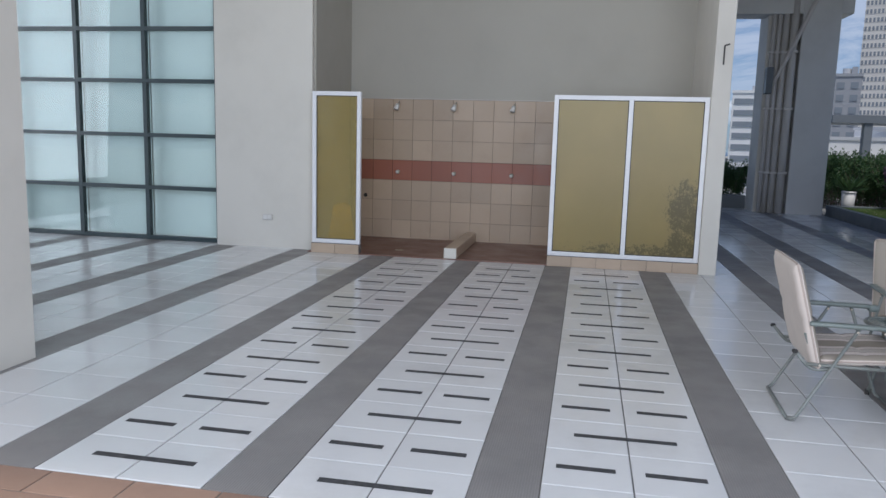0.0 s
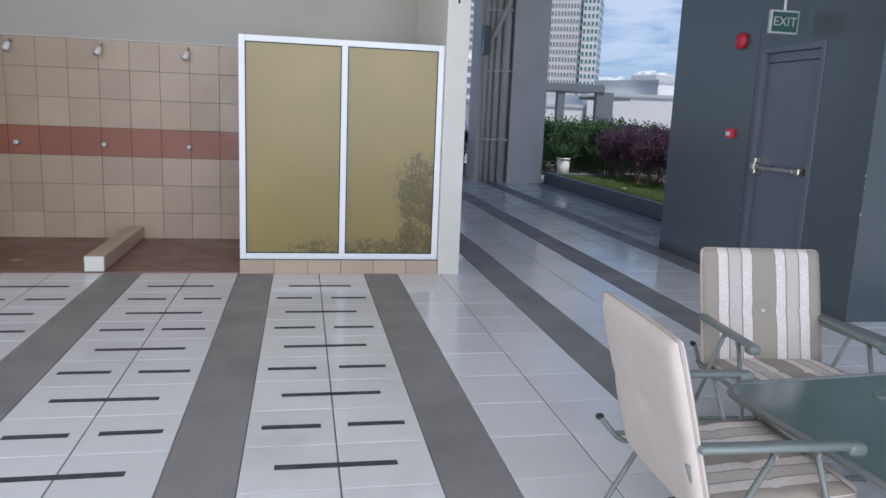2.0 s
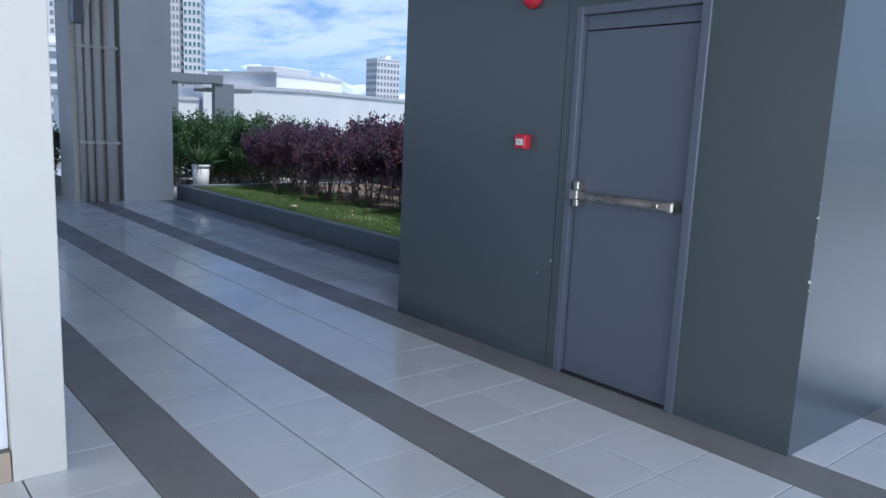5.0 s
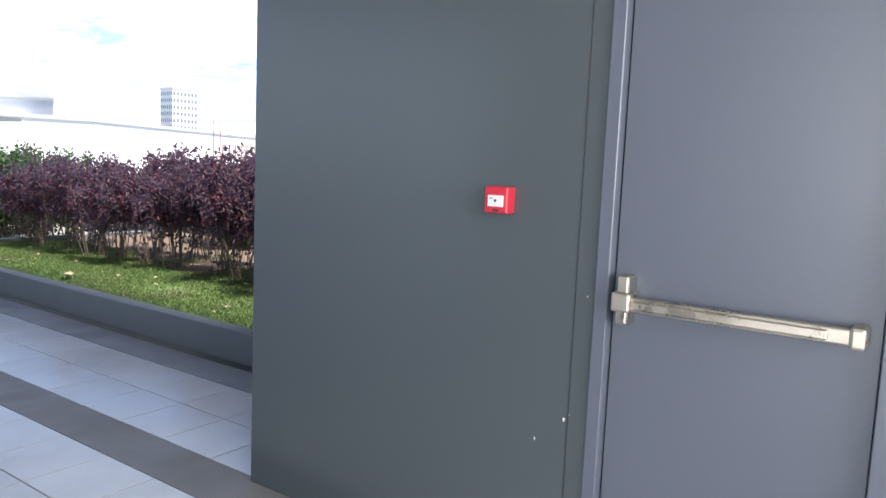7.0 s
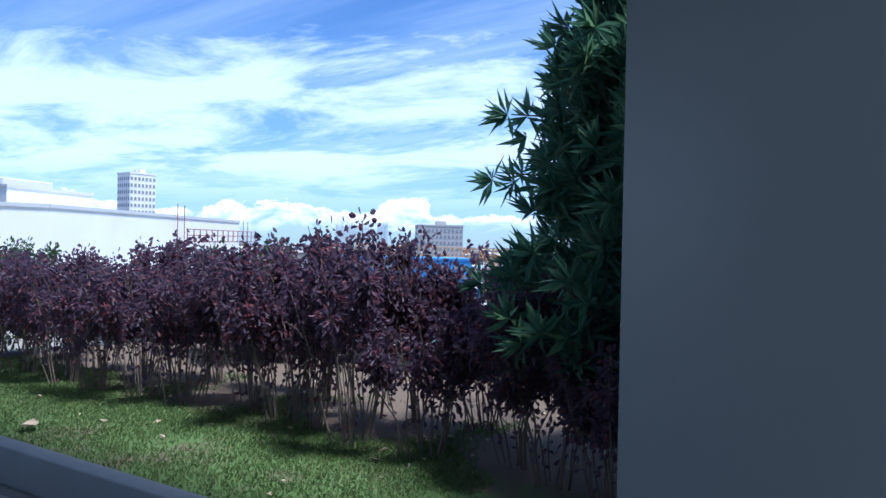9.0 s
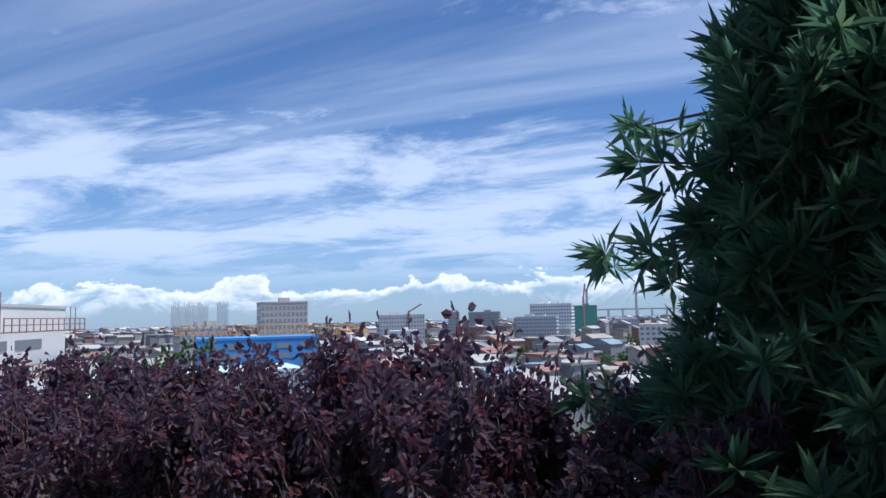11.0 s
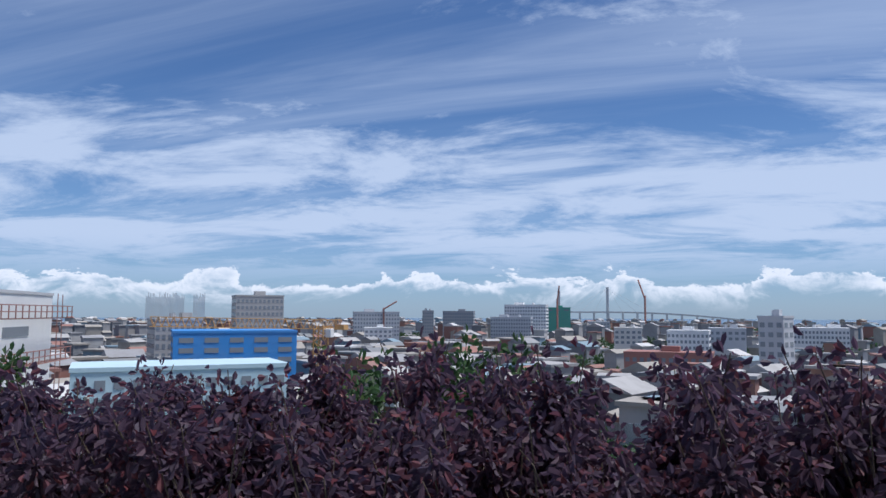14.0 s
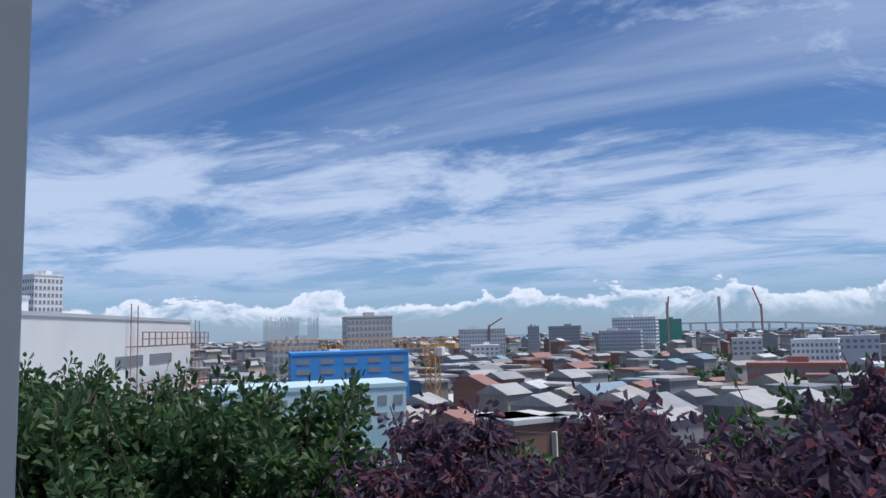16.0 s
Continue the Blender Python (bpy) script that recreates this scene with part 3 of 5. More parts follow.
thing("floor_drain", "round steel floor drain in the shower", "drain", cyl(bmesh.new(), (-2.75, 10.1, 0.012), (-2.75, 10.1, 0.016), 0.06, n=18), M_STEEL)

# window wall
win = structure("window_1", boxed(-5.25, 9.890, 0.0, -5.191, 9.970, 4.99), M_DARK_FRAME, "dark-framed grid window with white blinds behind", "window")
XS, ZS = [-5.25, -6.27, -7.29, -8.31, -9.33, -10.35], [0.03, 0.72, 1.43, 2.15, 2.83, 3.54, 4.25, 4.95]
for x in XS[1:]:
    part("mullion", boxed(x - 0.028, 9.890, 0.0, x + 0.028, 9.970, 4.99), M_DARK_FRAME, win)
for a, b in zip(XS, XS[1:]):
    for z in ZS:
        part("transom", boxed(b + 0.028, 9.8920, z - 0.026, a - (0.028 if a != XS[0] else 0), 9.9680, z + 0.026), M_DARK_FRAME, win)
    for z0, z1 in zip(ZS, ZS[1:]):
        pane = part("pane", boxed(b + 0.028, 9.9250, z0 + 0.026, a - (0.028 if a != XS[0] else 0), 9.9350, z1 - 0.026), M_GLASS, win)
        pane.visible_shadow = False
for i, (a, b) in enumerate(zip(XS, XS[1:])):
    blind = thing("roller_blind", "white roller blind lowered behind the window", "blind", group="roller blinds")
    part("fabric", boxed(b + 0.01, 10.050, 0.06, a - 0.01, 10.0530, 4.9), M_BLIND, blind)
    part("bottom_bar", boxed(b + 0.01, 10.0420, 0.035, a - 0.01, 10.0580, 0.06), M_WHITE, blind)
structure("room_wall", boxed(-10.4, 10.49, 0.0, -5.2, 10.59, 5.0), M_WALL_IN, "plain wall of the room behind", "wall")
sock = thing("wall_socket", "grey weatherproof wall socket cover", "socket", boxed(-4.535, 9.7680, 0.365, -4.395, 9.7890, 0.443, 0.008, 2), M_PIPE)
part("cover_lip", boxed(-4.52, 9.7620, 0.372, -4.462, 9.7680, 0.436, 0.003), M_COLUMN, sock)
part("cover_lip", boxed(-4.458, 9.7620, 0.372, -4.41, 9.7680, 0.436, 0.003), M_COLUMN, sock)
bm = bmesh.new()
tube(bm, rounded([(1.065, 9.5720, 2.39), (1.065, 9.5720, 2.60), (1.12, 9.5720, 2.615)], 0.012, 3), 0.009, 6)
thing("wall_bracket", "bent black metal bracket on the pier", "bracket", bm, M_BLACK)

# exit door
door = structure("door_1", boxed(BX + 0.03, DY0 + 0.055, 0.012, BX + 0.075, DY1 - 0.05, 2.015, 0.002), M_DOOR, "blue-grey steel exit door, closed, with panic bar", "door")
for y0, y1 in ((DY0, DY0 + 0.05), (DY1 - 0.045, DY1)):
    part("door_jamb", boxed(BX - 0.012, y0, 0.0, BX + 0.12, y1, DZ, 0.003), M_DOOR, door)
part("door_head", boxed(BX - 0.010, DY0 + 0.05, 2.103, BX + 0.12, DY1 - 0.045, DZ, 0.003), M_DOOR, door)
part("transom_panel", boxed(BX + 0.03, DY0 + 0.055, 2.023, BX + 0.075, DY1 - 0.05, 2.101), M_DOOR, door)
part("door_backing", boxed(BX + 0.14, DY0, 0.0, BX + 0.17, DY1, DZ), M_BLACK, door)
part("threshold", boxed(BX + 0.005, DY0 + 0.05, 0.0, BX + 0.12, DY1 - 0.045, 0.011), M_BLACK, door)
bar_ = part("panic_bar", boxed(BX - 0.045, 8.62, 1.068, BX - 0.012, 9.22, 1.112, 0.006, 2), M_STEEL, door, "worn brushed steel push bar")
part("push_pad", boxed(BX - 0.056, 8.68, 1.076, BX - 0.044, 9.21, 1.104, 0.004), M_STEEL, bar_)
part("bar_end_cap", boxed(BX - 0.055, 8.590, 1.06, BX + 0.029, 8.630, 1.12, 0.01, 2), M_STEEL, bar_)
part("latch_case", boxed(BX - 0.062, 9.215, 1.065, BX + 0.029, 9.275, 1.125, 0.008, 2), M_STEEL, bar_)
part("latch_plate", boxed(BX - 0.040, 9.228, 1.022, BX + 0.029, 9.266, 1.175, 0.008, 2), M_STEEL, bar_)
part("wall_joint", boxed(BX - 0.0015, 9.418, 0.0, BX + 0.02, 9.422, 2.4), M_BLACK, block_wall)
M_CHIP = painted("chipped_plaster", lin(0.70, 0.68, 0.64), 0.8, 0.1)
bm = bmesh.new()
for i in range(26):
    y, z = random.choice([(BY0 + 0.004, random.uniform(0.5, 1.3)), (random.uniform(9.38, 9.60), random.uniform(0.4, 1.0)), (random.uniform(9.36, 9.48), random.uniform(0.2, 1.2))])
    s_ = random.uniform(0.003, 0.009)
    bmesh.ops.create_icosphere(bm, subdivisions=1, radius=s_, matrix=Matrix.Translation((BX + 0.0015, y, z)) @ Matrix.Diagonal((0.25, 1, random.uniform(0.6, 2), 1)))
part("paint_chips", bm, M_CHIP, block_wall, "white chips in the paint")

call = thing("fire_call_point", "red fire alarm call point on the dark wall", "alarm")
cy, cz = 9.705, 1.376
part("case", boxed(BX - 0.055, cy - 0.045, cz - 0.045, BX - 0.001, cy + 0.045, cz + 0.045, 0.006, 2), M_RED, call)
part("glass_plate", boxed(BX - 0.058, cy - 0.030, cz - 0.022, BX - 0.054, cy + 0.030, cz + 0.016, 0.001), M_WHITE, call, "off-white press plate")
part("press_dot", cyl(bmesh.new(), (BX - 0.0575, cy, cz - 0.002), (BX - 0.0595, cy, cz - 0.002), 0.005, n=10), M_BLACK, call)
part("print_bar", boxed(BX - 0.0590, cy + 0.012, cz + 0.004, BX - 0.0578, cy + 0.024, cz + 0.007), M_BLACK, call)
part("key_slot", boxed(BX - 0.0565, cy - 0.012, cz - 0.038, BX - 0.0545, cy + 0.010, cz - 0.031), M_BLACK, call)
bell = thing("alarm_bell", "round red fire alarm bell on the dark wall", "alarm")
bm = bmesh.new()
bmesh.ops.create_uvsphere(bm, u_segments=20, v_segments=10, radius=0.078, matrix=Matrix.Translation((BX - 0.02, 9.70, 2.244)) @ Matrix.Diagonal((0.6, 1, 1, 1)))
part("gong", bm, M_RED, bell, "", True)
part("back_plate", cyl(bmesh.new(), (BX - 0.02, 9.70, 2.244), (BX - 0.001, 9.70, 2.244), 0.05, n=16), M_RED, bell)

# hanging exit sign; its shade is put into darker white and green
M_SIGN_WHITE_SHADED = painted("sign_white_shaded", lin(0.36, 0.38, 0.38), 0.4, 0.1, 6)
M_SIGN_GREEN_SHADED = painted("sign_green_shaded", lin(0.018, 0.07, 0.055), 0.4, 0.1)
ex = thing("exit_sign", "green and white EXIT sign hanging on a rod", "sign")
ex_x, ex_y, ex_z = 3.65, 8.80, 2.31
part("sign_case", boxed(ex_x - 0.130, ex_y - 0.018, ex_z - 0.095, ex_x + 0.130, ex_y + 0.018, ex_z + 0.095, 0.006, 2), M_SIGN_WHITE_SHADED, ex)
part("sign_face", boxed(ex_x - 0.115, ex_y - 0.021, ex_z - 0.078, ex_x + 0.115, ex_y - 0.0175, ex_z + 0.078), M_SIGN_GREEN_SHADED, ex, "green face with shade in its colour")
part("rod", cyl(bmesh.new(), (ex_x, ex_y, ex_z + 0.094), (ex_x, ex_y, CEIL), 0.011, n=10), M_WHITE, ex, "", True)
fc = bpy.data.curves.new("exit_text", "FONT")
fc.body, fc.size, fc.extrude, fc.align_x, fc.align_y = "EXIT", 0.105, 0.001, "CENTER", "CENTER"
fo = new("lettering", fc)
fo.data.materials.append(M_SIGN_WHITE_SHADED)
fo.parent = ex
fo.matrix_world = pose(ex_x, ex_y - 0.0225, ex_z, 90, 0, 0)


# folding garden chairs with striped cushions, and the glass table
M_CHAIR = painted("sage_grey_enamel", lin(0.17, 0.185, 0.175), 0.35, 0.15, 8, 120, (0.12, 0.1, 0.08, 1), 0.03)
M_ARM = painted("sage_plastic", lin(0.15, 0.18, 0.17), 0.4, 0.1, 6)
M_CREAM_CLOTH = painted("cream_cloth", lin(0.60, 0.53, 0.48), 0.9, 0.2, 5, 500, (0.35, 0.3, 0.26, 1), 0.25)

M_PIPING = painted("taupe_piping", lin(0.40, 0.33, 0.29), 0.9, 0.1, 5)

_m = Mat("striped_cloth", 0.9)
_r = _m.t.nodes.new("ShaderNodeValToRGB")
_r.color_ramp.interpolation = "CONSTANT"
_x = _m.axis(0)
_m.t.links.new(_m.ramp(_x, -0.30, 0.30), _r.inputs[0])
for n_ in _m.t.nodes:
    if n_.type == "MAP_RANGE":
        n_.interpolation_type = "LINEAR"
CREAM, TAUPE, SAND = (0.68, 0.61, 0.575, 1), (0.285, 0.25, 0.21, 1), (0.50, 0.455, 0.42, 1)
stops = [(0.0, TAUPE), (0.12, CREAM), (0.21, SAND), (0.32, CREAM), (0.41, TAUPE), (0.60, CREAM), (0.69, SAND), (0.80, CREAM), (0.89, TAUPE)]
LINE = (0.26, 0.215, 0.19, 1)
stops = [q for p_, c_ in stops for q in (((p_ - 0.008, LINE), (p_ + 0.004, c_)) if p_ else ((p_, c_),))]
el_ = _r.color_ramp.elements
while len(el_) < len(stops):
    el_.new(0.5)
for e_, (p_, c_) in zip(el_, stops):
    e_.position, e_.color = p_, c_
_p = _m.t.nodes.new("ShaderNodeTexVoronoi")
_p.inputs["Scale"].default_value = 60
_m.t.links.new(_m.coord, _p.inputs["Vector"])
_c = _m.mix(_m.mul(_m.ramp(_p.outputs["Distance"], 0.15, 0.5), 0.22), _r.outputs[0], TAUPE)
_c = _m.mix(_m.mul(_m.ramp(_m.noise(3, 5), 0.45, 0.8), 0.2), _c, (0.3, 0.24, 0.18, 1))
_m.set("Base Color", _c)
_m.bump(_m.noise(500, 2), 0.3, 0.002)
M_STRIPED = _m.m


def cushion(w, h, t):
    """A padded slab in the x-z plane with a soft outline and a tufted middle."""
    bm = bmesh.new()
    nx, nz = 18, 20
    grid = {}
    for side in (-1, 1):
        for i in range(nx + 1):
            for j in range(nz + 1):
                u, v = i / nx * 2 - 1, j / nz * 2 - 1
                edge = (1 - abs(u) ** 8) * (1 - abs(v) ** 8)
                puff = 0.5 + 0.5 * edge ** 0.35
                tuft = 0.55 * math.exp(-((u / 0.16) ** 2 + (v / 0.14) ** 2)) + 0.18 * math.exp(-(v / 0.06) ** 2)
                x = u * w / 2 * (1 - 0.025 * abs(v) ** 6)
                z = v * h / 2 * (1 - 0.025 * abs(u) ** 6)
                wave = 0.004 * noise.noise(Vector((x * 9, z * 9, side)))
                grid[side, i, j] = bm.verts.new((x, side * (t / 2 * puff * (1 - tuft) + wave) if 0 < i < nx and 0 < j < nz else side * t * 0.18, z))
        for i in range(nx):
            for j in range(nz):
                q = [grid[side, i, j], grid[side, i + 1, j], grid[side, i + 1, j + 1], grid[side, i, j + 1]]
                bm.faces.new(q if side < 0 else q[::-1]).material_index = 1 if side > 0 else 0
    ring = [(i, 0) for i in range(nx)] + [(nx, j) for j in range(nz)] + [(i, nz) for i in range(nx, 0, -1)] + [(0, j) for j in range(nz, 0, -1)]
    for a, b in zip(ring, ring[1:] + ring[:1]):
        bm.faces.new((grid[1, *a], grid[1, *b], grid[-1, *b], grid[-1, *a])).material_index = 1
    return bm


def piping(w, h):
    c = 0.03
    pts = rounded([(0, 0, -h / 2), (w / 2, 0, -h / 2), (w / 2, 0, h / 2), (-w / 2, 0, h / 2), (-w / 2, 0, -h / 2), (-0.01, 0, -h / 2)], c)
    return tube(bmesh.new(), pts, 0.006, 6)


def garden_chair(at):
    """Faces local -y; the origin lies on the floor below the seat."""
    c = thing("folding_chair", "folding garden chair with cream and taupe striped cushion", "chair", group="folding chairs round the table", at=at)
    hw = 0.30
    tilt = -15
    back_at = pose(0, 0.275, 0.585, tilt, 0, 0)
    seat_at = pose(0, -0.045, 0.365, -94, 0, 0)

    def local(name, bm, mat, m, label="", smooth=True, parent=c):
        bm.transform(m)
        return part(name, bm, mat, parent, label, smooth)

    b = part("back_cushion", cushion(0.60, 0.60, 0.062), M_STRIPED, c, "striped tufted back cushion", True)
    b.matrix_local = back_at
    q = part("piping", piping(0.595, 0.595), M_PIPING, b, "taupe piping", True)
    b.data.materials.append(M_CREAM_CLOTH)
    bm = bmesh.new()
    bmesh.ops.create_uvsphere(bm, u_segments=10, v_segments=6, radius=0.011, matrix=Matrix.Translation((0, -0.016, 0.0)))
    part("button", bm, M_CREAM_CLOTH, b, "", True)
    s = part("seat_cushion", cushion(0.56, 0.47, 0.06), M_STRIPED, c, "striped seat cushion", True)
    s.matrix_local = seat_at
    s.data.materials.append(M_CREAM_CLOTH)
    part("piping", piping(0.555, 0.465), M_PIPING, s, "taupe piping", True)
    part("front_edge", boxed(-0.262, -0.024, -0.243, 0.262, 0.020, -0.233, 0.006), M_CREAM_CLOTH, s, "cream seat edge", True)
    for x in (-hw, hw):
        part("back_post", tube(bmesh.new(), rounded([(x * 0.9, 0.20, 0.30), (x * 0.9, 0.275, 0.50)], 0.02), 0.011, 8), M_CHAIR, c, "", True)
        part("seat_rail", tube(bmesh.new(), [(x, -0.26, 0.335), (x, 0.26, 0.335)], 0.010, 8), M_CHAIR, c, "", True)
        bm = bmesh.new()
        add_box(bm, x - 0.024, -0.20, 0.548, x + 0.024, 0.27, 0.572, 0.010, 2)
        add_box(bm, x - 0.027, -0.25, 0.530, x + 0.027, -0.19, 0.570, 0.014, 2)
        part("armrest", bm, M_ARM, c, "sage plastic armrest", True)
        part("front_leg", tube(bmesh.new(), rounded([(x, -0.10, 0.55), (x * 1.02, -0.28, 0.02), (x * 0.9, -0.30, 0.011)], 0.03), 0.010, 8), M_CHAIR, c, "", True)
        part("rear_leg", tube(bmesh.new(), rounded([(x, 0.02, 0.55), (x * 1.02, 0.30, 0.02), (x * 0.9, 0.33, 0.011)], 0.03), 0.010, 8), M_CHAIR, c, "", True)
        part("brace", tube(bmesh.new(), rounded([(x * 0.97, 0.14, 0.315), (x * 0.97, 0.24, 0.30), (x * 0.97, 0.325, 0.40)], 0.05), 0.010, 8), M_CHAIR, c, "", True)
        part("hinge", boxed(x - 0.012, 0.312, 0.390, x + 0.012, 0.342, 0.412, 0.006), M_BLACK, c)
        for y, z in ((-0.10, 0.535), (0.03, 0.53), (0.20, 0.335)):
            part("rivet", cyl(bmesh.new(), (x - 0.014, y, z), (x + 0.014, y, z), 0.006, n=8), M_STEEL, c)
    for y in (-0.30, 0.33):
        part("floor_bar", tube(bmesh.new(), [(-hw * 0.92, y, 0.011), (hw * 0.92, y, 0.011)], 0.0105, 8), M_CHAIR, c, "", True)
    return c


chair = garden_chair(pose(1.90, 5.88, 0, 0, 0, -5))
copy_thing(chair, pose(1.125, 5.10, 0, 0, 0, 87.5))
copy_thing(chair, pose(1.84, 4.18, 0, 0, 0, 53))
copy_thing(chair, pose(2.67, 4.98, 0, 0, 0, -92))

_m = Mat("frosted_table_glass", 0.12)
_m.set("Base Color", _m.mix(_m.ramp(_m.noise(2, 4), 0.3, 0.7), lin(0.15, 0.21, 0.20), lin(0.18, 0.24, 0.23))).set("Transmission Weight", 0.25)
_m.set("Roughness", _m.ramp(_m.noise(5, 5), 0.3, 0.7, 0.08, 0.2))
M_TABLE_GLASS = _m.m
table = thing("garden_table", "square garden table with sea-green frosted glass top", "table", at=pose(1.83, 5.08, 0, 0, 0, 5))
TH, TS = 0.47, 0.47


def table_outline(half, r, z):
    return [(sx * (half - r) + r * math.cos(a), sy * (half - r) + r * math.sin(a), z) for sx, sy, a0 in ((1, 1, 0), (-1, 1, 90), (-1, -1, 180), (1, -1, 270)) for a in [radians(a0 + k * 15) for k in range(7)]]


bm = bmesh.new()
lo = [bm.verts.new(p) for p in table_outline(TS - 0.008, 0.13, TH - 0.006)]
hi = [bm.verts.new(p) for p in table_outline(TS - 0.008, 0.13, TH)]
bm.faces.new(hi)
bm.faces.new(lo[::-1])
for i in range(len(lo)):
    j = (i + 1) % len(lo)
    bm.faces.new((lo[i], lo[j], hi[j], hi[i]))
part("glass_top", bm, M_TABLE_GLASS, table, "sea-green frosted glass top")
part("rim", tube(bmesh.new(), table_outline(TS, 0.13, TH - 0.006), 0.013, 8, True), M_CHAIR, table, "sage enamel rim", True)
part("umbrella_plug", cyl(bmesh.new(), (0.1, 0.25, TH), (0.1, 0.25, TH + 0.008), 0.025, n=14), M_ARM, table)
for sx in (-1, 1):
    for sy in (-1, 1):
        part("leg", tube(bmesh.new(), rounded([(sx * 0.36, sy * 0.36, TH - 0.015), (sx * 0.37, sy * 0.37, 0.2), (sx * 0.40, sy * 0.40, 0.0)], 0.1), 0.011, 8), M_CHAIR, table, "", True)
        part("foot", cyl(bmesh.new(), (sx * 0.40, sy * 0.40, 0.0), (sx * 0.40, sy * 0.40, 0.03), 0.014, n=10), M_BLACK, table)


# planting
SOIL = 0.18
structure("planter_soil", boxed(KX + 0.13, BY1 + 0.002, -0.2, PX1 - 0.122, PY1 - 0.132, SOIL - 0.006), M_SOIL, "brown soil with worn green lawn in the planter", "ground")


def stems(bm, n, spread, height, radius, lean=0.35):
    tips = []
    for _ in range(n):
        a = random.uniform(0, math.tau)
        r = spread * math.sqrt(random.random()) * 0.35
        p = Vector((r * math.cos(a), r * math.sin(a), 0))
        h = height * random.uniform(0.7, 1.0)
        out = Vector((math.cos(a), math.sin(a), 0)) * spread * random.uniform(0.3, 1.0)
        pts = [p + out * s ** 1.3 + Vector((random.gauss(0, 0.02), random.gauss(0, 0.02), h * s)) for s in (0, 0.25, 0.5, 0.75, 1.0)]
        pts[0] = p
        tube(bm, pts, radius, 5, False, radius * 0.4)
        tips.append(pts)
        for _k in range(2):
            s = random.uniform(0.35, 0.8)
            base = p + out * s ** 1.3 + Vector((0, 0, h * s))
            side = Vector((random.gauss(0, 1), random.gauss(0, 1), random.uniform(0.5, 1.5))).normalized() * random.uniform(0.12, 0.3)
            tube(bm, [base, base + side * 0.5 + Vector((0, 0, 0.02)), base + side], radius * 0.5, 4, False, radius * 0.25)
            tips.append([base, base + side * 0.5, base + side])
    return tips


def shrub_meshes(name, count, spread, height, n_stems, per, leaf, mat, low, droop=0.15):
    """Variants of a shrub: stems and leaves as two meshes."""
    out = []
    for v in range(count):
        bm = bmesh.new()
        tips = stems(bm, n_stems, spread, height, 0.0065)
        sm = to_mesh(name + "_stems", bm, M_BARK)
        base, dirs = [], []
        for pts in tips:
            for _ in range(per):
                s = random.random() ** 0.55
                i = min(int(s * (len(pts) - 1)), len(pts) - 2)
                f = s * (len(pts) - 1) - i
                p = pts[i].lerp(pts[i + 1], f)
                if noise.noise(p * 5.5 + Vector((v * 7.0, 0, 0))) < -0.06:
                    continue
                if p.z < low * height and random.random() > 0.2:
                    continue
                d = Vector((random.gauss(0, 1), random.gauss(0, 1), random.gauss(0.25, 0.7))).normalized()
                base.append(p + d * random.uniform(0.0, 0.09))
                dirs.append(d - Vector((0, 0, droop)))
        n = len(base)
        lm = leaf_mesh(name + "_leaves", np.array([tuple(b) for b in base]), np.array([tuple(d) for d in dirs]), rng.uniform(0.7, 1.25, n) * leaf, rng.uniform(0.45, 0.62, n) * leaf, mat, 0.2, True)
        out.append((sm, lm))
    return out


def plant(name, label, category, meshes, at, group):
    p = thing(name, label, category, group=group, at=at)
    for key, me in zip(("stem", "foliage"), meshes):
        ob = new(key, me)
        ob.parent = p
    return p


red = shrub_meshes("red_shrub", 6, 0.42, 1.0, 12, 185, 0.044, M_RED_LEAF, 0.44, 0.5)
y = 12.75
i = 0
while y < 19.05:
    for row, x in enumerate((6.68, 7.32)):
        if row == 1 and y < 13.2:
            continue
        if y > PY1 - 0.15:
            continue
        h = (1.42 if y > 13.5 else 1.18) - 0.044 * (y - 14) + 0.04 * math.sin(y * 1.9 + row) + random.uniform(-0.06, 0.06)
        m = pose(x + random.uniform(-0.15, 0.15), y + random.uniform(-0.12, 0.12), SOIL - 0.02, 0, 0, random.uniform(0, 360)) @ Matrix.Diagonal((1, 1, h, 1))
        plant("red_leaf_shrub", "burgundy-leaved shrub in the planter hedge, bare stems below", "shrub", red[i % 6], m, "red hedge shrubs")
        i += 1
    y += 0.47

# thinner, lower shrubs before the tree
for k, (x, yy, h) in enumerate(((6.55, 12.30, 1.12), (6.35, 11.85, 0.92), (6.75, 11.45, 0.80))):
    plant("red_leaf_shrub", "low sparse burgundy-leaved shrub before the tree", "shrub", red[k * 2], pose(x, yy, SOIL - 0.02, 0, 0, 70 * k) @ Matrix.Diagonal((0.85, 0.85, h, 1)), "red hedge shrubs")

green = shrub_meshes("green_shrub", 4, 0.55, 1.05, 16, 150, 0.052, M_GREEN_LEAF, 0.14)
spots = [(7.2, 20.3), (7.65, 20.5), (7.35, 19.85), (8.6, 16.7), (8.55, 17.3), (6.5, 21.2), (7.0, 21.1), (6.3, 20.8), (6.8, 20.6), (5.9, 21.4), (6.9, 21.8), (7.5, 21.6), (8.0, 22.0), (6.0, 22.1), (5.5, 22.5)]
spots += [(x, y) for x in (5.6, 6.4, 7.2, 8.0, 8.7) for y in (23.1, 23.9)]
